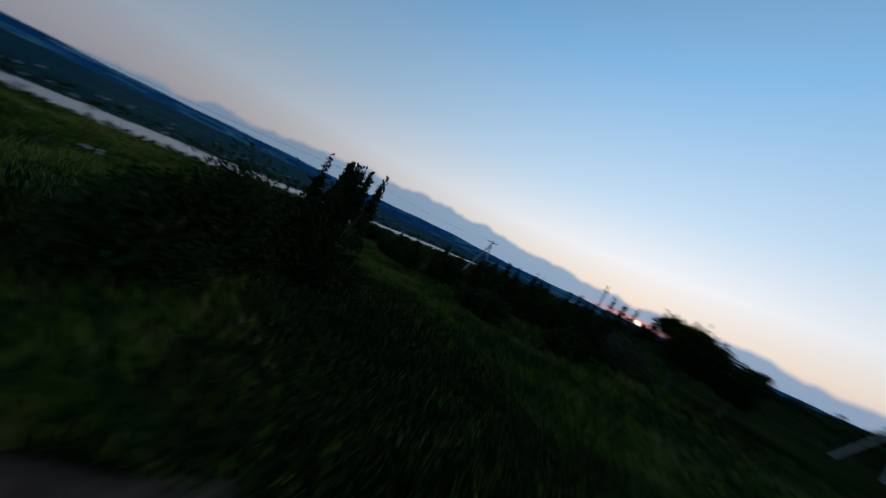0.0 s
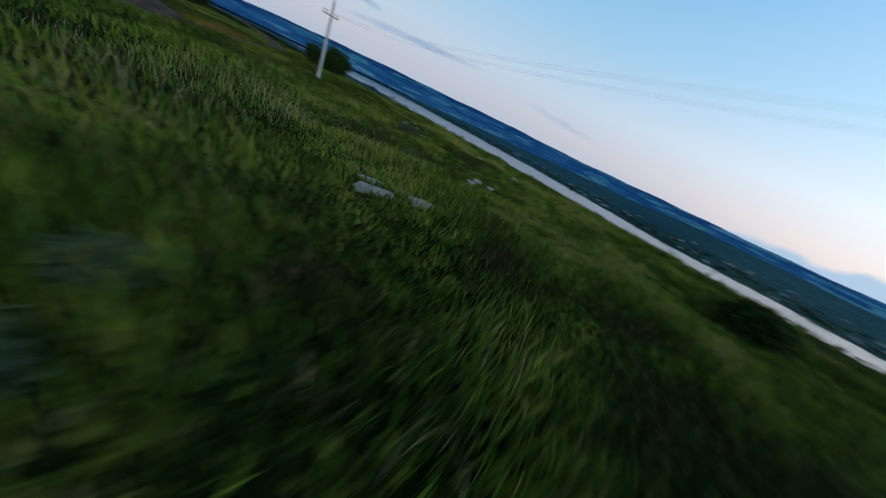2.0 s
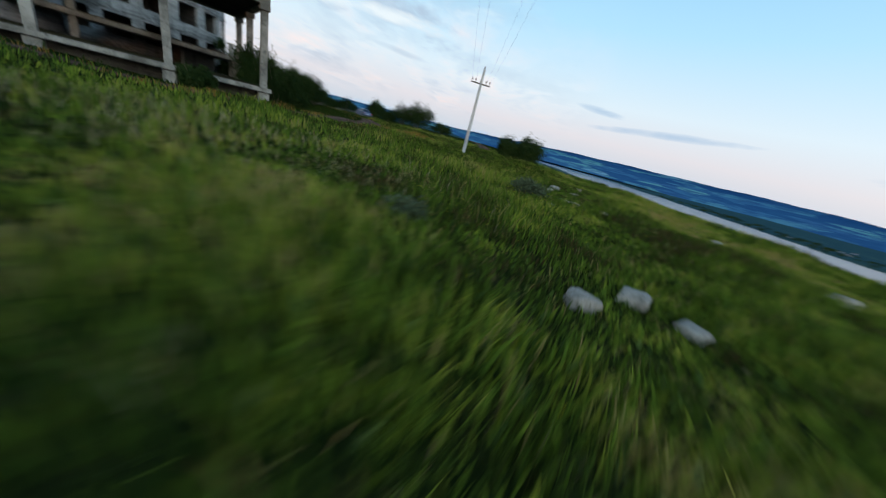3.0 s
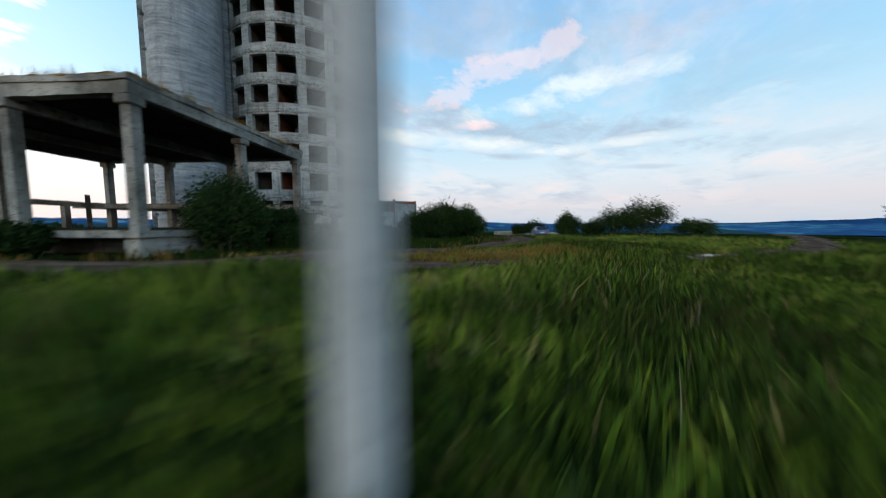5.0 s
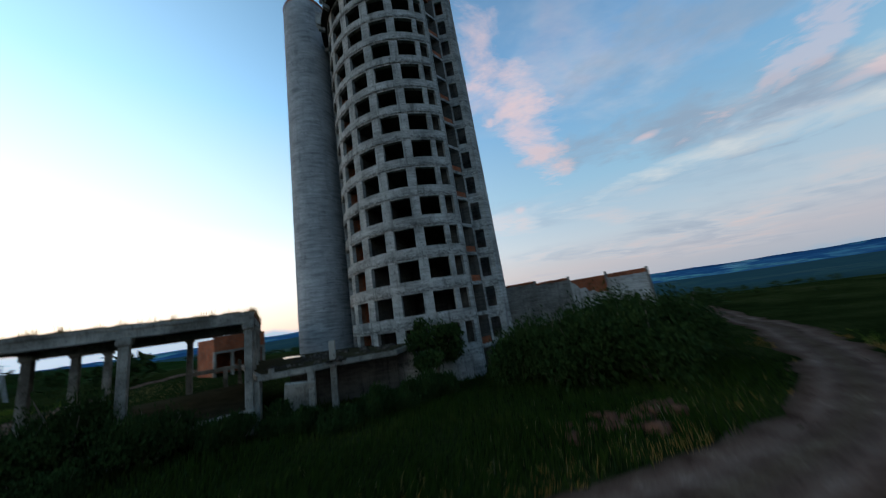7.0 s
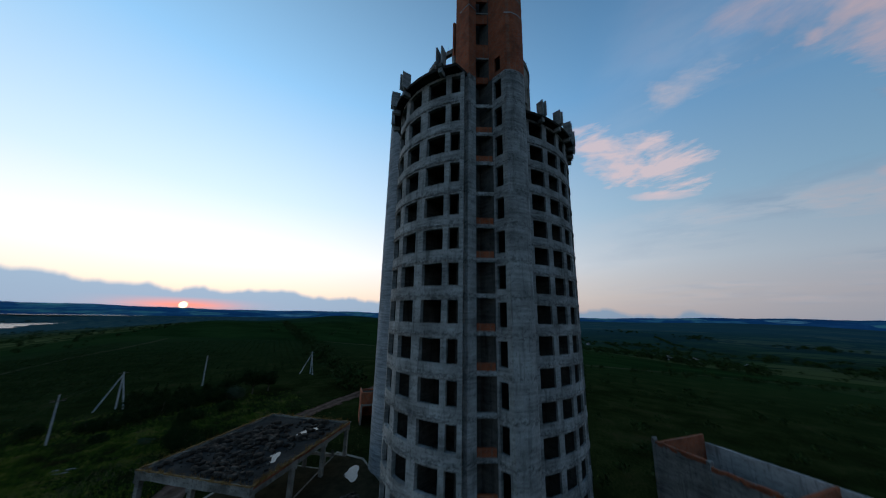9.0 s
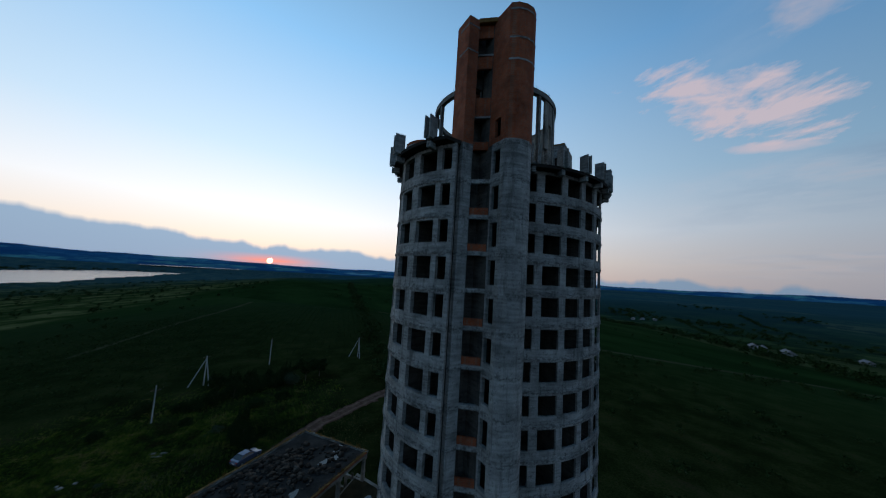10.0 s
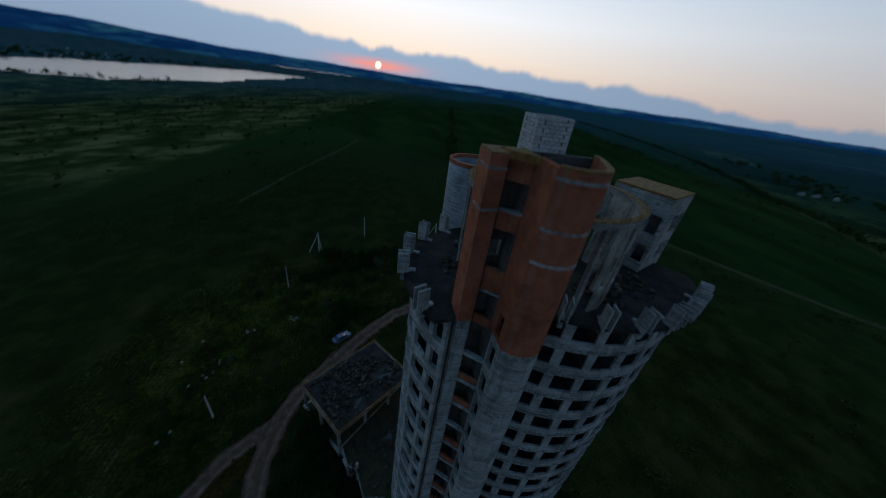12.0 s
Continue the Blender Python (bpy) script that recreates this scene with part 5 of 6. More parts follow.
# the round stair silo
SILO, RS = (-2.45, 12.42), 3.0
bm = bmesh.new()
n = 56
rng = random.Random(4)
zs = [-3.0 + 1.458 * i for i in range(37)]
rings = [[bm.verts.new((SILO[0] + (RS + rng.uniform(-.015, .015) - (0.02 if zi % 2 else 0)) * math.cos(2 * math.pi * i / n), SILO[1] + (RS + rng.uniform(-.015, .015)) * math.sin(2 * math.pi * i / n), z)) for i in range(n)] for zi, z in enumerate(zs)]
for a, b in zip(rings, rings[1:]):
    for i in range(n):
        bm.faces.new((a[i], a[(i + 1) % n], b[(i + 1) % n], b[i]))
inner = [[bm.verts.new((SILO[0] + (RS - .3) * math.cos(2 * math.pi * i / n), SILO[1] + (RS - .3) * math.sin(2 * math.pi * i / n), z)) for i in range(n)] for z in (zs[-1], zs[-1] - 3)]
for i in range(n):
    bm.faces.new((rings[-1][i], rings[-1][(i + 1) % n], inner[0][(i + 1) % n], inner[0][i]))
    bm.faces.new((inner[0][i], inner[0][(i + 1) % n], inner[1][(i + 1) % n], inner[1][i]))
bm.faces.new(inner[1])
part("stair_silo", bm, M_SILO, tower, "smooth round slip-formed concrete stair tower", True)

bm = bmesh.new()
box(bm, (RS - 0.02, -0.14, -0.12), (RS + 0.3, 0.14, 0.12), bevel=0.03)
bracket = None
for k in range(15):
    m = Matrix.Translation((*SILO, 3.0 * k + 1.4)) @ Matrix.Rotation(radians(97), 4, "Z")
    if bracket is None:
        bracket = part("bracket", bm, M_CONC_D, tower)
        bracket.matrix_basis = m
    else:
        again(bracket, m, tower)
bm = bmesh.new()
prism(bm, [(-2.2, 8.3), (0.6, 8.3), (0.6, 10.4), (-2.2, 10.4)], -3.0, 42.3)
part("link_wall", bm, M_SILO, tower)
bm = curved_wall(SILO, RS + 0.03, 0.36, [i * 7.5 for i in range(49)], [49.2, 49.6], lambda i, j: False, seed=14)
part("brick_rim", bm, M_BRICK, tower)

# lift shaft with a rounded front, and the recessed slot beside it
FRONT = [(-5.5, -7.9), (-5.0, -8.35), (-4.3, -8.6), (-3.6, -8.6), (-3.0, -8.3), (-2.5, -7.7), (-2.0, -6.8), (-1.4, -5.6), (-1.0, -4.6)]


def shell(plan, z0, z1, thick=0.3):
    """A thin wall along an open line in plan, with its top and ends."""
    bm = bmesh.new()
    n = len(plan)
    inn = []
    for i, (x, y) in enumerate(plan):
        a, b = plan[max(0, i - 1)], plan[min(n - 1, i + 1)]
        dx, dy = b[0] - a[0], b[1] - a[1]
        q = math.hypot(dx, dy)
        inn.append((x - dy / q * thick, y + dx / q * thick))
    rows = [[bm.verts.new((x, y, z)) for x, y in line] for line in (plan, inn) for z in (z0, z1)]
    o0, o1, i0, i1 = rows
    for k in range(n - 1):
        bm.faces.new((o0[k], o0[k + 1], o1[k + 1], o1[k]))
        bm.faces.new((i0[k + 1], i0[k], i1[k], i1[k + 1]))
        bm.faces.new((o1[k], o1[k + 1], i1[k + 1], i1[k]))
    for k in (0, n - 1):
        bm.faces.new((o0[k], o1[k], i1[k], i0[k]) if k == 0 else (o0[k], i0[k], i1[k], o1[k]))
    return bm


part("lift_shaft", shell(FRONT, -3.2, 42.55), M_CONC, tower, "pale concrete lift shaft with a rounded front")
part("brick_shaft", shell(FRONT, 42.55, 54.1), M_BRICK, tower, "orange brick lift shaft rising above the roof")
part("moss_rim", shell([(x, y) for x, y in FRONT], 54.1, 54.2, 0.34), M_MOSS, tower)
for z in (49.15, 51.05, 53.55):
    part("concrete_band", shell([(-3.4 + (x + 3.4) * 1.012, -6 + (y + 6) * 1.015) for x, y in FRONT], z, z + 0.15, 0.1), M_CONC, tower)


def pierced(lo, hi, holes):
    """A flat wall in the plane x = const, from y lo to hi, with holes (y0, y1, z0, z1)."""
    (x0, y0, z0), (x1, y1, z1) = lo, hi
    ys = sorted({y0, y1, *[h[0] for h in holes], *[h[1] for h in holes]})
    zz = sorted({z0, z1, *[h[2] for h in holes], *[h[3] for h in holes]})
    bm = bmesh.new()
    grid = {}

    def vert(x, j, k):
        key = (x, j, k)
        if key not in grid:
            grid[key] = bm.verts.new((x, ys[j], zz[k]))
        return grid[key]

    def is_open(j, k):
        if not (0 <= j < len(ys) - 1 and 0 <= k < len(zz) - 1):
            return True
        cy, cz = (ys[j] + ys[j + 1]) / 2, (zz[k] + zz[k + 1]) / 2
        return any(h[0] < cy < h[1] and h[2] < cz < h[3] for h in holes)
    for j in range(len(ys) - 1):
        for k in range(len(zz) - 1):
            if is_open(j, k):
                continue
            a = [vert(x0, j, k), vert(x0, j + 1, k), vert(x0, j + 1, k + 1), vert(x0, j, k + 1)]
            b = [vert(x1, j, k), vert(x1, j + 1, k), vert(x1, j + 1, k + 1), vert(x1, j, k + 1)]
            bm.faces.new(a[::-1])
            bm.faces.new(b)
            for (dj, dk, p, q) in ((-1, 0, 3, 0), (1, 0, 1, 2), (0, -1, 0, 1), (0, 1, 2, 3)):
                if is_open(j + dj, k + dk):
                    bm.faces.new((a[p], a[q], b[q], b[p]))
    bmesh.ops.recalc_face_normals(bm, faces=bm.faces[:])
    return bm


# inner half of the shaft wall, coloured dark for the shade in the slot
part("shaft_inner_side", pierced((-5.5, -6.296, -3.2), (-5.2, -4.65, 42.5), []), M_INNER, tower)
# added back wall, dark in colour so the slot reads as deep shade
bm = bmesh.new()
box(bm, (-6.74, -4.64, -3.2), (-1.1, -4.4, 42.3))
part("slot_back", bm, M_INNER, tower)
part("shaft_side", pierced((-5.5, -7.88, -3.2), (-5.2, -6.3, 42.55), [(-7.4, -6.5, STEP * k + 0.95, STEP * k + 2.9) for k in range(STOREYS)]), M_CONC, tower)
part("brick_side", pierced((-5.5, -7.88, 42.56), (-5.2, -5.9, 54.1), [(-7.3, -6.6, 43.0, 44.6)]), M_BRICK, tower)
# inner end of the brick side, its shade given by dark concrete
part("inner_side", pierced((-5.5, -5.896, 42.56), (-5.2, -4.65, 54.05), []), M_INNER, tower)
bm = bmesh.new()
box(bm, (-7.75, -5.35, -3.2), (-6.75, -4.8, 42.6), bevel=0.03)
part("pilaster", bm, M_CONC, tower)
# added fill box, coloured dark as the shade behind the narrow window
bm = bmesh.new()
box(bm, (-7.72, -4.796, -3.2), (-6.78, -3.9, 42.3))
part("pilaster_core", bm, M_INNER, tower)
bm = bmesh.new()
box(bm, (-7.75, -5.3, 42.6), (-6.7, -3.4, 53.9), bevel=0.03)
part("brick_pier", bm, M_BRICK, tower)
SLOT = Matrix.Translation((-6.76, -5.28, 0)) @ Matrix.Rotation(math.atan2(-1.02, 1.26), 4, "Z")
SW = 1.62
for k in range(-1, STOREYS):
    z = STEP * k + 0.3
    bm = bmesh.new()
    box(bm, (0, 0, z - 0.05), (SW, 0.3, z + 0.3), SLOT)
    part("slot_beam", bm, M_CONC, tower)
    if k % 3 != 1:
        bm = bmesh.new()
        box(bm, (0, 0.08, z + 0.304), (SW, 0.24, z + 0.9), SLOT)
        part("brick_parapet", bm, M_BRICK, tower)
for z0, z1 in ((42.3, 43.0), (45.27, 46.98), (49.65, 50.8), (52.55, 53.74)):
    bm = bmesh.new()
    box(bm, (0, 0.38, z0), (SW, 0.62, z1), SLOT)
    part("brick_infill", bm, M_BRICK, tower)
for z in (45.11, 50.81):
    bm = bmesh.new()
    box(bm, (0, 0.3, z), (SW, 0.66, z + 0.16), SLOT)
    part("concrete_band", bm, M_CONC, tower)
for z in (50.82, 53.13):
    bm = bmesh.new()
    box(bm, (-7.78, -5.33, z), (-6.68, -3.97, z + 0.13))
    part("concrete_band", bm, M_CONC, tower)
# wall behind the roof slot, in concrete darkened for shade
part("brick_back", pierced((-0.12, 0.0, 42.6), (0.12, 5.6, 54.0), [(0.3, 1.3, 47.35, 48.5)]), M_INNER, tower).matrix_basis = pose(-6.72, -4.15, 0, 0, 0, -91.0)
bm = bmesh.new()
prism(bm, [(-6.72, -5.3), (-5.52, -6.3), (-5.52, -4.3), (-6.72, -4.28)], 53.75, 54.15)
part("slot_roof", bm, M_MOSS, tower)
bm = bmesh.new()
box(bm, (-7.72, -5.27, 53.9), (-6.73, -3.43, 54.0))
part("moss_cap", bm, M_MOSS, tower)
bm = bmesh.new()
box(bm, (-6.0, -1.2, 48.9), (-1.3, -0.95, 53.6))
part("brick_wall", bm, M_BRICK, tower)
for x in (-5.8, -3.8, -1.6):
    bm = bmesh.new()
    box(bm, (x - 0.17, -1.25, 42.7), (x + 0.17, -0.9, 48.9))
    part("roof_post", bm, M_CONC_D, tower)
# thin ledges at each floor
led1 = part("ledge", curved_wall(C1, R1 + 0.07, 0.2, [62 + 4 * i for i in range(39)], [0.2, 0.34], lambda i, j: False, 0.02, 5), M_CONC, tower)
led2 = part("ledge", curved_wall(C2, R2 + 0.07, 0.2, [237 + 3.1 * i for i in range(31)], [0.2, 0.34], lambda i, j: False, 0.02, 6), M_CONC, tower)
for k in range(1, STOREYS):
    for led in (led1, led2):
        again(led, Matrix.Translation((0, 0, STEP * k)), tower)

# roof
for plan, z in ((sector_plan(C1, R1 + 0.8, 62, 214, [(-0.6, -4.4), (2.0, 8.0)]), 42.62), (sector_plan(C2, R2 + 0.8, 238, 330, BACK2), 42.6)):
    bm = bmesh.new()
    prism(bm, plan, z - 0.22, z + 0.1)
    part("roof_slab", bm, M_ROOFING, tower)


def fin(c, r, a, z=42.3):
    a = radians(a)
    m = Matrix.Translation((c[0] + r * math.cos(a), c[1] + r * math.sin(a), z)) @ Matrix.Rotation(a, 4, "Z")
    bm = bmesh.new()
    box(bm, (-0.55, -0.33, 0.3), (0.4, -0.19, 2.2), m, 0.015)
    box(bm, (-0.55, 0.19, 0.3), (0.4, 0.33, 2.2), m, 0.015)
    box(bm, (-1.1, -0.17, 0.32), (0.1, 0.17, 0.6), m, 0.02)
    box(bm, (-0.7, -0.2, -0.45), (0.12, 0.2, 0.09), m, 0.03)
    part("parapet_fin", bm, M_CONC, tower, "twin upright concrete slabs on a bracket")


for a in (100, 119, 138, 157, 176, 205):
    fin(C1, R1 + 0.95, a)
for a in (243, 256, 269, 281.5, 292, 301, 309):
    fin(C2, R2 + 0.75, a)

RING, RR = (0.9, 1.7), 7.0
bm = curved_wall(RING, RR, 0.45, [i * 5 for i in range(73)], [49.95, 50.4], lambda i, j: False, seed=8)
part("ring_beam", bm, M_CONC_D, tower, "curved ring beam on slender posts")
for a in range(8, 368, 24):
    m = Matrix.Translation((RING[0] + (RR - .22) * math.cos(radians(a)), RING[1] + (RR - .22) * math.sin(radians(a)), 0)) @ Matrix.Rotation(radians(a), 4, "Z")
    bm = bmesh.new()
    box(bm, (-0.18, -0.15, 42.7), (0.18, 0.15, 49.9), m)
    part("ring_post", bm, M_CONC_D, tower)

# the drum under the ring on the side of the wider lobe, with brick and panels between the posts
drum = curved_wall(RING, RR - 0.12, 0.22, [280 + 6 * i for i in range(21)], [42.7, 44.9, 47.6, 49.9], lambda i, j: (i * 7 + j * 3) % 5 in (0, 1) and j != 2 or (i + j) % 4 == 0 and j == 1, seed=21)
part("drum_wall", drum, M_RUIN, tower)
part("moss_cap", curved_wall(RING, RR + 0.02, 0.5, [i * 5 for i in range(73)], [50.41, 50.47], lambda i, j: False, seed=9), M_MOSS, tower)
# rubble on the roofs
for x0, y0, x1, y1, sd in ((-7.5, 0.0, -3.0, 6.0, 31), (3.5, -4.5, 11.5, 0.5, 32)):
    rubble("rubble", ((x0, y0), (x1, y1)), 130, 42.72, (0.12, 0.6), sd, M_RUBBLE, "broken concrete lying on the bare tower roof", "rubble")
# square stair head with windows, and the white block chimney
HEAD = [(12.4, 0.6), (17.0, 2.8), (14.6, 7.6), (10.0, 5.4)]
for i, (a, b) in enumerate(zip(HEAD, HEAD[1:] + HEAD[:1])):
    run = math.dist(a, b)
    holes = [(run * s - 0.5, run * s + 0.5, z, z + 1.8) for z in (43.7, 46.7) for s in (0.6, 0.86)] if i in (0, 3) else []
    part("stair_head_wall", pierced((0.0, 0.0 if i % 2 else 0.28, -3.0), (0.28, run if i % 2 else run - 0.28, 50.3), holes), M_CONC, tower, "square pale stair tower with unglazed windows").matrix_basis = Matrix.Translation((*a, 0)) @ Matrix.Rotation(math.atan2(b[1] - a[1], b[0] - a[0]), 4, "Z") @ Matrix.Rotation(-math.pi / 2, 4, "Z") @ Matrix.Diagonal((-1, 1, 1, 1))
bm = bmesh.new()
prism(bm, [(13.5 + (x - 13.5) * 1.005, 4.1 + (y - 4.1) * 1.005) for x, y in HEAD], 50.304, 50.5)
part("stair_head_roof", bm, M_MOSS, tower)
bm = bmesh.new()
box(bm, (-4.68, -3.42, 50.0), (-2.58, -1.68, 55.75))
chimney = part("chimney", bm, M_INNER, tower, "white block chimney")
bm = bmesh.new()
box(bm, (-0.172, -0.07, -0.092), (0.172, 0.07, 0.092), bevel=0.012)
block, rng = None, random.Random(6)
for c in range(12):
    z = 55.68 - 0.21 * c
    for (x0, y0, x1, y1) in ((-4.72, -3.46, -2.54, -3.46), (-2.58, -3.5, -2.58, -1.6), (-2.54, -1.64, -4.72, -1.64), (-4.68, -1.6, -4.68, -3.5)):
        run = math.hypot(x1 - x0, y1 - y0)
        n = math.ceil(run / 0.42)
        for i in range(n):
            s = (i + 0.5 + (0.25 if c % 2 else -0.25) * (0.8 if 0 < i < n - 1 else 0.0)) / n
            m = pose(x0 + (x1 - x0) * s, y0 + (y1 - y0) * s, z, 0, 0, math.degrees(math.atan2(y1 - y0, x1 - x0)) + rng.uniform(-1, 1))
            if block is None:
                block = part("block", bm, M_BLOCKS, chimney)
                block.matrix_basis = m
            else:
                again(block, m, chimney)

# ---------------------------------------------------------------- plants


def leaf_cloud(n, lumps, size, seed, droop=0.0):
    """Leaves as small bent quads spread through overlapping lumps: (x, y, z, rx, rz)."""
    rng = np.random.default_rng(seed)
    lumps = np.asarray(lumps, float)
    pick = rng.choice(len(lumps), n, p=(lumps[:, 3] ** 2 / (lumps[:, 3] ** 2).sum()))
    d = rng.normal(size=(n, 3))
    d /= np.linalg.norm(d, axis=1)[:, None]
    r = rng.random(n) ** 0.45 * (1 + 0.18 * rng.standard_normal(n))
    L = lumps[pick]
    c = L[:, :3] + d * r[:, None] * L[:, [3, 3, 4]]
    a = rng.normal(size=(n, 3)) + d * 0.7 + (0, 0, 0.5 - droop)
    a /= np.linalg.norm(a, axis=1)[:, None]
    b = np.cross(a, rng.normal(size=(n, 3)))
    b /= np.linalg.norm(b, axis=1)[:, None]
    s = size * rng.uniform(0.6, 1.4, (n, 1))
    a, b = a * s, b * s * 0.42
    v = np.stack([c - a, c + b, c + a, c - b], 1).reshape(-1, 3)
    return v, np.arange(4 * n).reshape(-1, 4)


def shrub_mesh(lumps, n, size, seed, mat, name="leaves"):
    v, f = leaf_cloud(n, lumps, size, seed)
    return np_object(name, v, f, mat)


def random_lumps(w, h, k, seed):
    rng = np.random.default_rng(seed)
    out = []
    for i in range(k):
        a, r = rng.uniform(0, 6.28), w * 0.5 * math.sqrt(rng.random()) * 0.75
        top = h * (0.95 - 0.5 * (r / (w * 0.5)) ** 2) * rng.uniform(0.75, 1.05)
        rz = top * rng.uniform(0.3, 0.5)
        out.append((r * math.cos(a), r * math.sin(a), top - rz, w * rng.uniform(0.14, 0.26), rz))
    out.append((0, 0, h * 0.35, w * 0.36, h * 0.36))
    return out


bm = bmesh.new()
tube(bm, (0.06, 0, -0.15), (0.5, 0.05, 0.62), 0.05, 0.035, 5)
tube(bm, (0.5, 0.05, 0.62), (1.0, 0, 1.0), 0.035, 0.01, 5)
STEM = bpy.data.meshes.new("stem")
bm.to_mesh(STEM)
bm.free()
STEM.materials.append(M_BARK)


def shrub(x, y, w, h, seed, n=3500, size=0.13, mat=None, label="dense dark green shrub growing in rough grass", spikes=0):
    z = gz(x, y)
    ob = holder("shrub", (x, y, z - 0.1), label, "shrub", "shrubs")
    lumps = random_lumps(w, h, 11, seed)
    rng = random.Random(seed)
    if spikes:
        for _ in range(spikes):
            a, r = rng.uniform(0, 6.28), rng.uniform(0, w * 0.36)
            for q in range(5):
                lumps.append((r * math.cos(a) + 0.03 * q, r * math.sin(a), h * (0.70 + 0.075 * q), w * (0.085 - 0.013 * q), h * 0.08))
    lv = shrub_mesh(lumps, n, size, seed, mat or M_LEAF)
    lv.parent = ob
    for k in range(4):
        stem = new("stem", STEM)
        stem.parent = ob
        stem.matrix_basis = Matrix.Rotation(1.6 * k + rng.uniform(-0.5, 0.5), 4, "Z") @ Matrix.Diagonal((w * 0.28, w * 0.28, h * rng.uniform(0.5, 0.8), 1))
    return ob


def tree(x, y, h, w, seed, n=5000, size=0.2, label="small leafy tree with a broad uneven crown"):
    z = gz(x, y)
    ob = holder("tree", (x, y, z), label, "tree", "trees")
    rng = random.Random(seed)
    bm = bmesh.new()
    tube(bm, (0, 0, -0.4), (0.05, 0.03, h * 0.4), 0.16, 0.11, 8)
    lumps = [(0, 0, h * 0.55, w * 0.3, h * 0.26)]
    for k in range(10):
        a = 0.63 * k + rng.uniform(-0.3, 0.3)
        r = w * rng.uniform(0.2, 0.42)
        zz = h * rng.uniform(0.34, 0.86)
        tube(bm, (0.03, 0.02, h * rng.uniform(0.22, 0.4)), (r * math.cos(a), r * math.sin(a), zz), 0.07, 0.02, 6)
        lumps.append((r * math.cos(a), r * math.sin(a), zz, w * rng.uniform(0.13, 0.24), h * rng.uniform(0.09, 0.17)))
    part("trunk", bm, M_BARK, ob)
    lv = shrub_mesh(lumps, n, size, seed, M_LEAF, "crown")
    lv.parent = ob
    return ob


# beside the start of the flight
shrub(-21.8, 43.15, 3.5, 4.6, 1, 24000, 0.08, spikes=20, label="tall spiky shrub with long upright shoots in the meadow")
shrub(-21.2, 43.6, 2.6, 2.0, 2, 6000, 0.08)
shrub(-22.0, 40.3, 4.6, 4.0, 4, 15000, 0.085)
shrub(-20.6, 38.2, 3.4, 2.8, 5, 8000, 0.085)
for k, (x, y, w, h) in enumerate(((-29.5, 72.5, 5, 4.6), (-25.5, 71.5, 4.5, 5.0), (-21.5, 71.0, 4.5, 4.2), (-17.5, 70.0, 4.5, 4.4), (-13.5, 70.5, 5, 5.2))):
    shrub(x, y, w, h, 10 + k, 3200, 0.2, spikes=3)
for k, (x, y, w, h) in enumerate(((-31.4, 58.5, 4.0, 2.9), (-28.2, 61.6, 4.6, 3.5), (-24.8, 63.6, 5.0, 4.2), (-20.1, 65.6, 5.0, 4.4), (-16.0, 66.4, 4.5, 4.1))):
    shrub(x, y, w, h, 160 + k, 5200, 0.13, spikes=4)
tree(-8.5, 68.5, 6.2, 6.5, 21, 6000)
tree(-4.5, 71.0, 5.2, 5.0, 22, 4500)
shrub(-12.3, 67.0, 4.0, 3.4, 23, 3000, 0.16, M_SILVER, "pale silvery shrub beside darker bushes")
for k, (x, y, w, h) in enumerate(((-40.5, 60.8, 4.0, 3.2), (-34.0, 59.5, 3.2, 2.4), (-20.0, 55.0, 3.6, 2.6), (-28.5, 62.0, 3.4, 2.4), (-15.0, 57.5, 3.0, 2.6), (-44.0, 52.0, 2.6, 1.8), (-31.5, 52.0, 2.6, 1.7))):
    shrub(x, y, w, h, 30 + k, 2600, 0.16)
# silvery weeds in the meadow
for k, (x, y, w, h) in enumerate(((-26.4, 47.5, 1.3, 0.55), (-25.5, 46.3, 1.1, 0.55), (-26.3, 48.6, 1.2, 0.5), (-27.7, 45.8, 1.0, 0.5), (-25.2, 47.6, 1.0, 0.45), (-26.0, 46.8, 1.4, 0.4), (-26.9, 47.0, 1.2, 0.45), (-25.6, 48.2, 1.2, 0.4), (-42.9, 30.1, 1.5, 1.05), (-38.2, 37.0, 1.0, 0.6))):
    shrub(x, y, w, h, 40 + k, 2600, 0.055, M_SILVER, "low silvery wormwood plant in the grass")
# round the pavilion and tower
for k, (x, y, w, h) in enumerate(((-23.2, 14.2, 4.6, 5.0), (-21.9, 11.2, 4.2, 3.4), (-20.4, 8.4, 2.8, 2.4), (-24.7, 14.7, 3.6, 4.1), (-25.0, 11.5, 2.4, 1.8), (-22.9, 21.0, 2.2, 1.9), (-16.4, -0.6, 2.8, 2.0), (-14.2, -2.4, 2.6, 1.9), (-19.0, 4.8, 2.2, 1.7), (-18.6, 6.6, 2.4, 1.9), (-17.6, 1.2, 2.6, 2.2), (-19.3, 2.6, 2.2, 1.6), (-15.3, -1.4, 2.4, 2.4))):
    shrub(x, y, w, h, 50 + k, 11000, 0.09)
tree(-11.8, -1.8, 6.2, 4.4, 60, 7500, 0.15, "slim young tree against the tower wall")
for k, (x, y, w, h) in enumerate(((-13.2, -7.8, 4.6, 4.8), (-14.4, -9.8, 5.2, 5.6), (-15.4, -11.8, 5.0, 6.0), (-13.8, -14.2, 6.0, 6.9), (-16.6, -15.0, 5.0, 5.2), (-11.0, -16.8, 6.0, 6.8), (-13.6, -18.5, 5.5, 6.0), (-8.0, -18.0, 6.0, 6.2))):
    shrub(x, y, w, h, 70 + k, 9500, 0.13, label="broad dark thicket of leafy bushes beside the road")
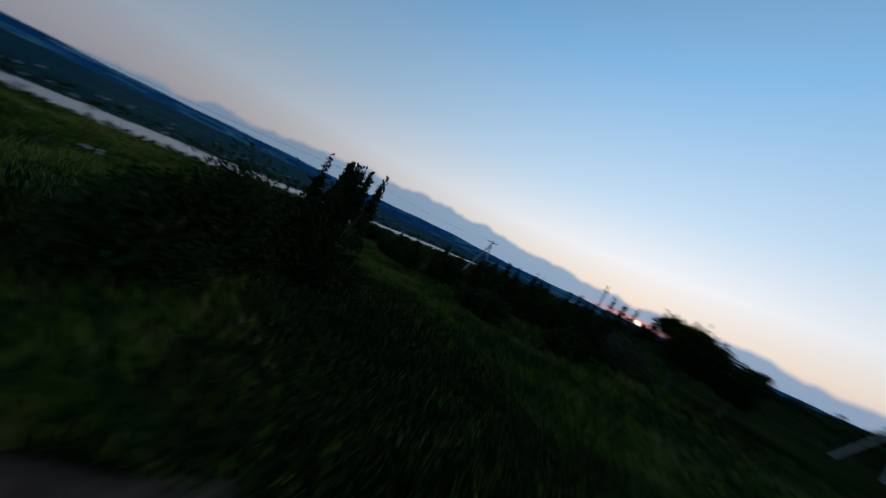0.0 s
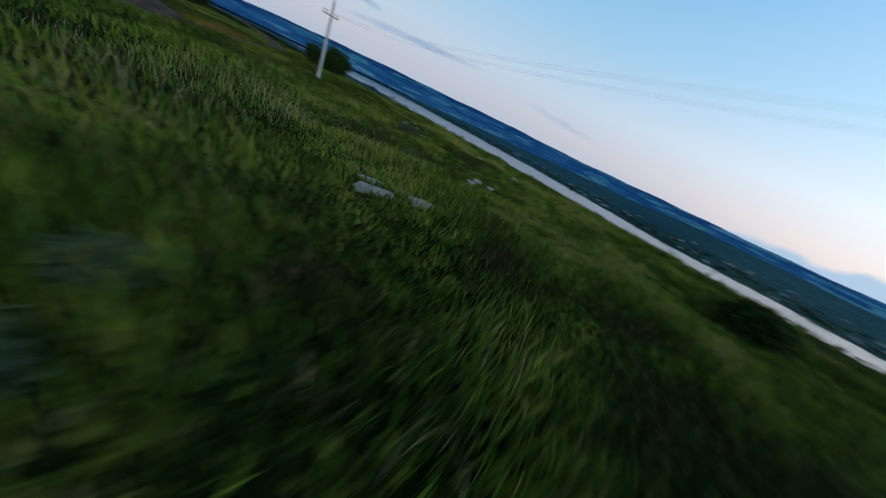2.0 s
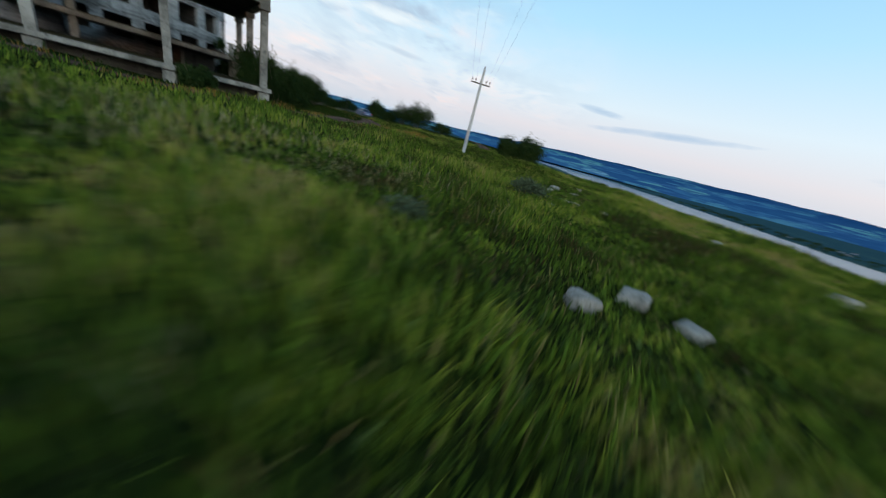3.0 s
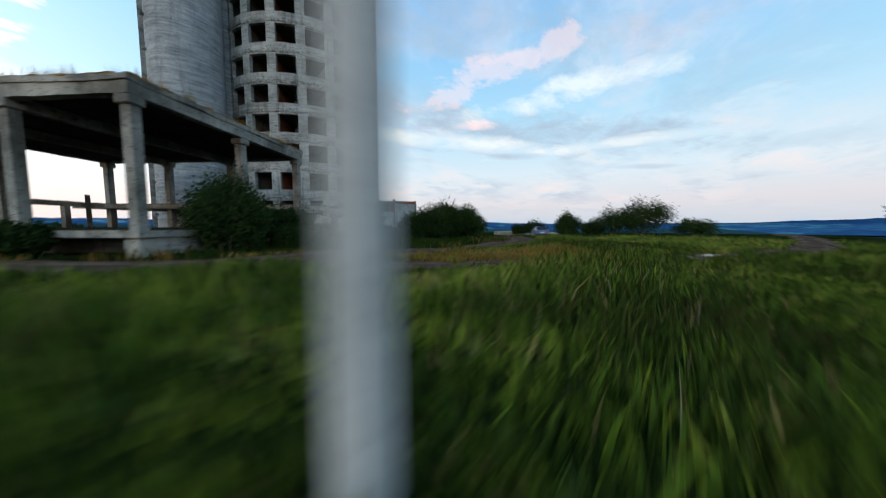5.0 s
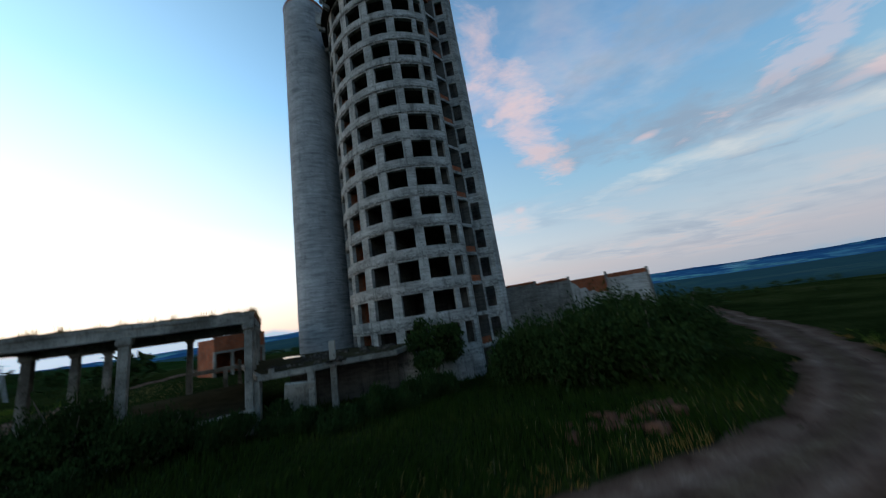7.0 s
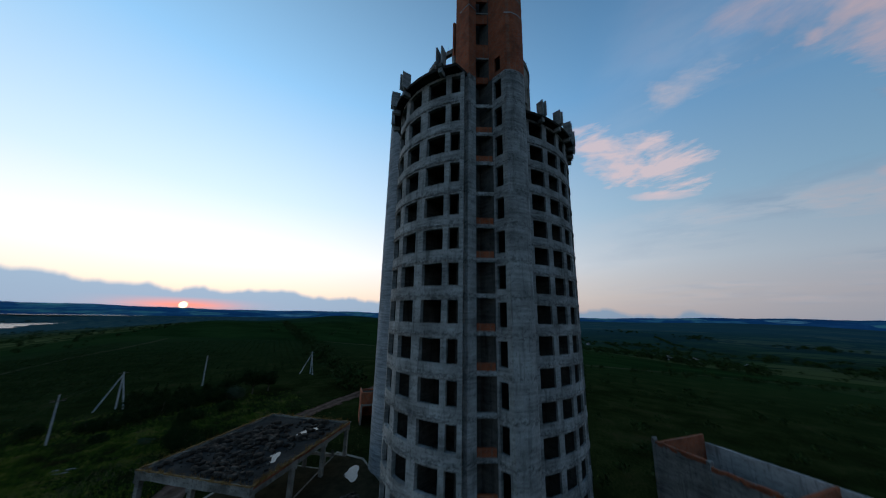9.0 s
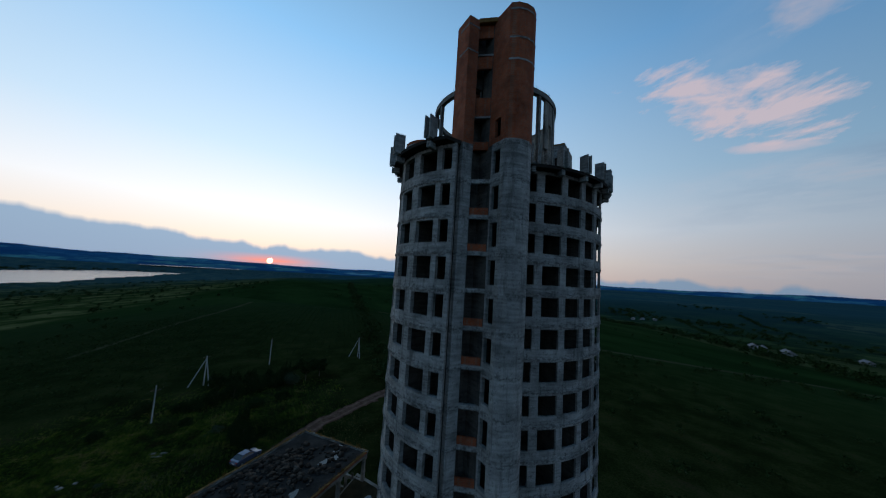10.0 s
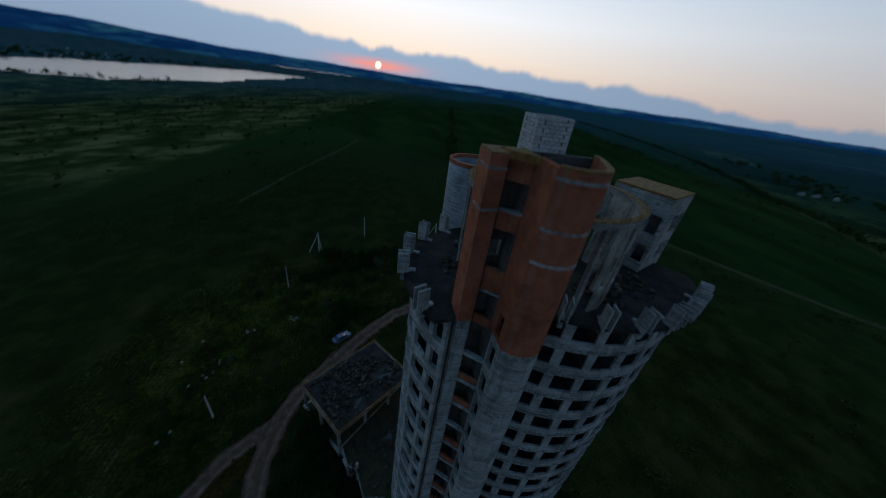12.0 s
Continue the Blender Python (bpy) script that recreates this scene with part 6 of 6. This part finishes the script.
shrub(-24.2, -32.5, 5.0, 5.0, 80, 7500, 0.15, label="tall rounded bush beside the meadow")
for k, (x, y, w, h) in enumerate(((-29.6, -38.4, 7.8, 6.3), (-33.2, -40.0, 8.6, 7.4), (-26.6, -37.6, 3.8, 3.2))):
    shrub(x, y, w, h, 82 + k, 8500, 0.14, label="wide rounded bush beside the meadow")
shrub(-53.5, -7.5, 6.0, 5.0, 90, 9000, 0.15)
shrub(-50.0, -6.5, 3.4, 4.0, 91, 4500, 0.15)
for k, (x, y, w, h) in enumerate(((-16.5, -36.0, 5, 3.6), (-12.5, -37.5, 4, 2.8), (-40.0, -44.0, 6, 3.6), (21.0, -40.0, 6, 4.6), (25.5, -43.5, 7, 5), (6.0, -32.0, 4, 2.2))):
    shrub(x, y, w, h, 100 + k, 2600, 0.18)
for k, (x, y, w, h) in enumerate(((8.0, -28.0, 3.4, 2.2), (10.5, -23.5, 3.4, 1.9), (13.0, -18.5, 3.6, 2.0), (15.5, -14.0, 3.4, 1.8), (17.6, -10.6, 3.4, 2.2))):
    shrub(x, y, w, h, 140 + k, 2400, 0.17)
for k, (x, y, w, h) in enumerate(((-3.0, -13.0, 4, 2.4), (2.5, -12.0, 4, 2.2), (7.0, -11.0, 4, 2.4), (1.0, -17.0, 5, 2.8), (11.5, -12.0, 3.4, 2.2))):
    shrub(x, y, w, h, 120 + k, 2400, 0.17)


def clumps(name, spots, label, category, seed, mat, quads=46):
    """Far bushes and trees as one object: each a lump of leaf clusters."""
    rng = np.random.default_rng(seed)
    V, F, base = [], [], 0
    for x, y, w, h in spots:
        lumps = [(0, 0, h * 0.45, w * 0.42, h * 0.42)] + [(rng.normal() * w * 0.22, rng.normal() * w * 0.22, h * rng.uniform(0.4, 0.8), w * 0.24, h * 0.22) for _ in range(3)]
        v, f = leaf_cloud(quads, lumps, max(w, h) * (0.17 if quads < 50 else 0.11), int(rng.integers(1 << 30)))
        V.append(v + (x, y, gz(x, y)))
        F.append(f + base)
        base += len(v)
    tagged(np_object(name, np.concatenate(V), np.concatenate(F), mat), label, category, kind="stuff")


rng = np.random.default_rng(77)
spots = []
for _ in range(1500):                                   # scattered over the western slope
    x, y = rng.uniform(-820, -150), rng.uniform(-900, 1600)
    if math.sin(x * 0.013) + math.sin(y * 0.009 + 1) + rng.normal() * 0.5 > 0.5:
        s = rng.uniform(1.5, 5.5)
        spots.append((x, y, s * 1.5, s))
for _ in range(420):                                    # and over the pasture
    x, y = rng.uniform(-420, -90), rng.uniform(150, 800)
    s = rng.uniform(1.0, 4.0)
    spots.append((x + y * 0.12, y, s * 1.4, s))
clumps("scrub", spots, "scattered bushes over the slope down to the river", "bushes", 1, M_LEAF, 34)
spots = []
for line, count, tall in ((spline([(300, 0), (353, 55), (437, 140), (600, 300), (805, 512), (1000, 900), (1150, 1700)], 4.0), 560, (5, 10)),
                          (spline([(560, 20), (760, 210), (1100, 420)], 6.0), 130, (4, 8)), (spline([(700, -200), (980, 120), (1500, 380)], 8.0), 150, (5, 9)), (spline([(420, 500), (900, 700)], 8.0), 60, (4, 7)), (spline([(300, -100), (205, 5), (176, 33), (138, 80), (100, 135)], 3.0), 150, (1.6, 3.6)), (spline([(120, -30), (210, -75), (330, -90)], 3.0), 60, (2, 5))):
    for k in range(count):                              # tree belts and hedges in the east
        p = line[rng.integers(len(line))]
        h = rng.uniform(*tall)
        spots.append((p[0] + rng.normal() * 4, p[1] + rng.normal() * 4, h * 1.3, h))
for _ in range(500):                                    # copses across the far valley
    k = rng.integers(14)
    x, y = 620 + (k * 137) % 1200 + rng.normal() * 45, -420 + (k * 311) % 1500 + rng.normal() * 45
    h = rng.uniform(5, 11)
    if x - y > 330:
        spots.append((x, y, h * 1.8, h))
for _ in range(420):
    x, y = rng.uniform(45, 900), rng.uniform(-500, 700)
    s = rng.uniform(1.2, 4.0)
    spots.append((x, y, s * 1.6, s))
for _ in range(160):
    x, y = rng.uniform(20, 130), rng.uniform(-90, 60)
    s = rng.uniform(0.8, 2.4)
    spots.append((x, y, s * 1.5, s))
for _ in range(170):                                    # the long wind-break running north
    s, h = rng.random(), rng.uniform(3.0, 6.5)
    spots.append((13 + 150 * s + rng.normal() * 2.5, 62 + 700 * s + rng.normal() * 3, h * 1.2, h))
clumps("hedgerow", spots, "dark hedges and wind-breaks across the fields", "hedge", 2, M_LEAF, 56)
spots = []
for k in range(760):                                    # poplars and willows along the water
    y = rng.uniform(-1800, 3600)
    x = np.interp(y, SHORE_Y, NEAR_X) + rng.uniform(34, 80)
    h = (rng.uniform(5, 12) if rng.random() < 0.85 else rng.uniform(12, 24)) * (1.0 if y < 1500 else 0.2)
    spots.append((x, y, h * 0.8, h))
for k in range(240):                                    # thicker where the shore is nearest
    y = rng.uniform(-300, 1500)
    h = rng.uniform(7, 15)
    spots.append((np.interp(y, SHORE_Y, NEAR_X) + rng.uniform(28, 60), y, h * 1.3, h))
for k in range(500):
    y = rng.uniform(-2500, 3600)
    x = np.interp(y, SHORE_Y, FAR_X) - rng.uniform(10, 420)
    h = rng.uniform(6, 16)
    spots.append((x, y, h * 2.2, h))
clumps("riverside_trees", spots, "dark rows of trees along both river banks", "trees", 3, M_LEAF, 64)

# vine rows north of the pole line
spots = []
for row in range(34):
    for k in range(46):
        u, v = row * 3.0, k * 2.4
        x, y = -50 - u * 0.85 + v * 0.45, 66 + u * 0.35 + v * 0.9
        if rng.random() < 0.86:
            spots.append((x + rng.normal() * 0.2, y + rng.normal() * 0.3, 1.7, 1.2))
for row in range(42):                                   # and a darker planted field beyond the poles
    for k in range(58):
        u, v = row * 3.0, k * 2.5
        if rng.random() < 0.8:
            spots.append((-88 + u + v * 0.21 + rng.normal() * 0.2, 96 + v + rng.normal() * 0.4, 1.5, 0.9))
clumps("vines", spots, "rows of low vines in a dark field", "vineyard", 4, M_LEAF, 9)

# village houses, small and far
M_FARWALL = material("far_plaster", [(0.16, 0.17, 0.19), (0.28, 0.28, 0.28)], 0.3, 0.9, 0.0)
M_FARROOF = material("far_roof", [(0.12, 0.12, 0.13), (0.21, 0.20, 0.20)], 0.3, 0.9, 0.0)


def cottage(x, y, w, d, h, turn):
    ob = holder("house", pose(x, y, gz(x, y), 0, 0, turn), "small pale house far off among trees", "house", "far houses")
    bm = bmesh.new()
    box(bm, (-w / 2, -d / 2, -1.5), (w / 2, d / 2, h))
    part("wall", bm, M_FARWALL, ob)
    bm = bmesh.new()
    v = [bm.verts.new(p) for p in ((-w / 2 - .4, -d / 2 - .4, h), (w / 2 + .4, -d / 2 - .4, h), (w / 2 + .4, d / 2 + .4, h), (-w / 2 - .4, d / 2 + .4, h), (-w / 2 - .4, 0, h + d * .35), (w / 2 + .4, 0, h + d * .35))]
    for q in ((0, 1, 5, 4), (2, 3, 4, 5), (0, 4, 3), (1, 2, 5), (3, 2, 1, 0)):
        bm.faces.new([v[i] for i in q])
    part("roof", bm, M_FARROOF, ob)


rng = np.random.default_rng(5)
for k in range(90):
    y = rng.uniform(-1500, 2900)
    x = np.interp(y, SHORE_Y, FAR_X) - rng.uniform(60, 700)
    cottage(x, y, rng.uniform(9, 15), rng.uniform(7, 9), rng.uniform(4, 6), rng.uniform(0, 180))
for x, y in ((905, 450), (935, 440), (975, 425), (470, 88), (490, 100), (478, 70), (700, 40), (640, -120)):
    cottage(x, y, 17, 9, 3, 20 + 9 * math.sin(x))

# ---------------------------------------------------------------- grass
MEADOW = spline([(-8, 34), (-12.5, 39), (-16, 45), (-22, 48.5), (-28, 49.3), (-34, 47), (-39, 42.5), (-42, 37), (-43.5, 28), (-43.5, 18), (-42, 11), (-40.5, 4), (-38.5, -3), (-35, -9), (-30, -17)], 0.5)


def far_from(xy, line, dist):
    out = np.ones(len(xy), bool)
    for i in range(0, len(xy), 20000):
        d = np.linalg.norm(xy[i:i + 20000, None, :] - line[None, ::2, :], axis=2).min(1)
        out[i:i + 20000] = d > dist
    return out


def blades(name, count, spread, height, width, seed, mat, label, clump=0.0, patchy=False, meadow_only=False, line=MEADOW):
    rng = np.random.default_rng(seed)
    c = line[rng.integers(len(line), size=count)]
    ang, rad = rng.uniform(0, 2 * np.pi, count), spread * rng.random(count) ** 0.6
    xy = c + np.stack([np.cos(ang), np.sin(ang)], -1) * rad[:, None]
    if clump:
        xy = np.where((rng.random(count) < clump)[:, None], np.round(xy / 0.9) * 0.9 + rng.normal(0, 0.16, xy.shape), xy)
    ok = far_from(xy, ROAD, 1.85) & far_from(xy, TRACK, 1.4)
    loc = (xy - (-25.3, 17.6)) @ np.array([[0.614, 0.789], [-0.789, 0.614]])
    ok &= ~((loc[:, 0] > -0.6) & (loc[:, 0] < PU + 0.5) & (loc[:, 1] > -0.6) & (loc[:, 1] < PV + 0.5))
    if meadow_only:                                     # not between the road and the tower
        ok &= (xy[:, 0] < np.interp(xy[:, 1], (-30, -22, -15, -9, 3, 10, 20, 30, 42, 46), (-8, -19, -24.5, -27.5, -30, -30.5, -28, -20, -8, 0)))
    if patchy:
        ok &= np.sin(xy[:, 0] * 0.9 + 1.7 * np.sin(xy[:, 1] * 0.37)) * np.sin(xy[:, 1] * 0.75 + 0.6) > 0.15
    xy = xy[ok]
    n = len(xy)
    z = ground_z(xy[:, 0], xy[:, 1])
    patch = 0.65 + 0.5 * np.sin(xy[:, 0] * 0.7 + 2 * np.sin(xy[:, 1] * 0.31)) * np.sin(xy[:, 1] * 0.6)
    h = height * rng.uniform(0.45, 1.3, n) * np.clip(patch, 0.35, 1.2)
    a = rng.uniform(0, 2 * np.pi, n)
    side = np.stack([np.cos(a), np.sin(a), np.zeros(n)], -1) * (width * rng.uniform(0.6, 1.3, n))[:, None]
    b = rng.uniform(0, 2 * np.pi, n)
    bend = np.stack([np.cos(b), np.sin(b), np.zeros(n)], -1) * (h * rng.uniform(0.1, 0.6, n))[:, None]
    root = np.concatenate([xy, z[:, None]], 1)
    up_v = np.stack([np.zeros(n), np.zeros(n), h], -1)
    v = np.stack([root - side, root + side, root + up_v * 0.6 + bend * 0.35 + side * 0.75, root + up_v * 0.6 + bend * 0.35 - side * 0.75, root + up_v + bend], 1).reshape(-1, 3)
    i = 5 * np.arange(n)[:, None]
    f = np.concatenate([i + (0, 1, 2), i + (0, 2, 3), i + (3, 2, 4)])
    return tagged(np_object(name, v, f, mat), label, "grass", kind="stuff")


blades("grass", 230000, 9.0, 0.42, 0.011, 1, M_GRASS, "tall green meadow grass along the slope", 0.35, meadow_only=True)
blades("grass", 70000, 11.0, 0.42, 0.020, 11, M_GRASS, "rough green grass on the slope above the river", 0.4, line=spline([(-44, 52), (-48, 44), (-51, 34), (-52, 24), (-50, 12)], 0.5))
blades("grass", 120000, 26.0, 0.5, 0.026, 2, M_GRASS, "rough green grass round the meadow", 0.4, meadow_only=True)
blades("dry_grass", 26000, 12.0, 0.55, 0.008, 3, M_DRY, "dry straw-coloured stalks among the green", 0.6)
blades("weeds", 30000, 24.0, 0.34, 0.05, 4, M_LEAF, "broad-leaved weeds in patches", 0.8)
blades("weeds", 22000, 12.0, 0.3, 0.030, 12, M_WEED, "leafy pale green weeds in clumps through the meadow", 0.85, meadow_only=True)
blades("weeds", 16000, 4.0, 0.5, 0.04, 13, M_LEAF, "dark rank weeds below the tall shrub", 0.7, line=spline([(-13.5, 40), (-17, 43.5), (-21, 45.5)], 0.5))
blades("dry_grass", 44000, 2.9, 0.42, 0.013, 5, M_RUST, "rusty straw-coloured grass along the road edges", 0.7, patchy=True, line=np.concatenate([ROAD[85:160], TRACK[:30]]))
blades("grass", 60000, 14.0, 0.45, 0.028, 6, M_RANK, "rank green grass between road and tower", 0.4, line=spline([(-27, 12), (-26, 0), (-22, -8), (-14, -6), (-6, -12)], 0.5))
blades("dry_grass", 17000, 1.7, 0.44, 0.013, 7, M_RUST, "rusty dry grass between the track and the road", 0.5, line=spline([(-33.6, 9.4), (-35.2, 6.9), (-37.0, 4.0), (-38.0, 2.0)], 0.4))
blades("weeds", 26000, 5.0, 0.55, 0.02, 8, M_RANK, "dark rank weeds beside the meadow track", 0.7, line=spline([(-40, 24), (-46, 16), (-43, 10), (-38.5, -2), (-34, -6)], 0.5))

blades("seed_grass", 1500, 3.4, 0.5, 0.010, 9, M_SEED, "pale dry seed heads standing over the grass", 0.5, line=spline([(-27, 38), (-30, 35.5), (-33, 34), (-37, 33)], 0.5))
blades("seed_grass", 2600, 16.0, 0.5, 0.007, 10, M_SEED, "scattered pale seed heads over the meadow", 0.7)


def wildflowers(spots, seed):
    """Small open flowers on thin stalks, each four petals."""
    rng = np.random.default_rng(seed)
    V, F = [], []
    for x, y, rad, count in spots:
        for _ in range(count):
            px, py = x + rng.normal() * rad, y + rng.normal() * rad
            z = gz(px, py) + rng.uniform(0.18, 0.38)
            for k in range(4):
                a = 1.57 * k + rng.uniform(-0.3, 0.3)
                i, s = len(V), rng.uniform(0.010, 0.020)
                V += [(px, py, z), (px + s * math.cos(a - 0.5), py + s * math.sin(a - 0.5), z + 0.008), (px + s * 1.4 * math.cos(a), py + s * 1.4 * math.sin(a), z + 0.012), (px + s * math.cos(a + 0.5), py + s * math.sin(a + 0.5), z + 0.008)]
                F.append((i, i + 1, i + 2, i + 3))
    tagged(np_object("wildflowers", V, F, M_YELLOW), "small yellow wildflowers scattered in the grass", "flowers", kind="stuff")


wildflowers(((-39.9, 35.4, 0.9, 110), (-41.4, 33.3, 1.0, 160), (-42.3, 31.6, 0.9, 160), (-41.7, 33.2, 0.8, 120), (-40.5, 29.0, 1.5, 80), (-36.0, 38.0, 2.0, 50), (-45.0, 36.0, 1.8, 60), (-41.0, 10.0, 1.5, 40)), 4)


def roof_tufts(spots, seed):
    """Dry tufts rooted along roof edges: (x, y, z) of each."""
    rng = np.random.default_rng(seed)
    V, F = [], []
    for x, y, z in spots:
        for _ in range(14):
            a, h = rng.uniform(0, 6.28), rng.uniform(0.15, 0.5)
            dx, dy = math.cos(a), math.sin(a)
            px, py = x + rng.normal() * 0.12, y + rng.normal() * 0.12
            i = 3 * len(F)
            V += [(px - dy * 0.012, py + dx * 0.012, z - 0.05), (px + dy * 0.012, py - dx * 0.012, z - 0.05), (px + dx * h * 0.4, py + dy * h * 0.4, z + h)]
            F.append((i, i + 1, i + 2))
    tagged(np_object("dry_grass", V, F, M_RUST), "dry tufts growing on the pavilion and tower roof edges", "grass", kind="stuff")


rng = np.random.default_rng(12)
edge = []
for _ in range(150):
    s = rng.random()
    p = PAV @ Vector(((PU * s, -0.2), (-0.2, PV * s), (PU * s, PV + 0.2), (PU + 0.2, PV * s))[rng.integers(4)]).to_3d()
    edge.append((p.x, p.y, 5.95))
for _ in range(40):
    a = rng.uniform(0, 2 * math.pi)
    edge.append((RING[0] + (RR - 0.2) * math.cos(a), RING[1] + (RR - 0.2) * math.sin(a), 50.45))
roof_tufts(edge, 3)

mast = holder("radio_mast", (440.0, 1380.0, gz(440, 1380)), "thin lattice mast far off on the fields", "mast")
bm = bmesh.new()
tube(bm, (0, 0, -1), (0, 0, 42), 0.9, 0.45, 6)
part("shaft", bm, M_STEEL, mast)
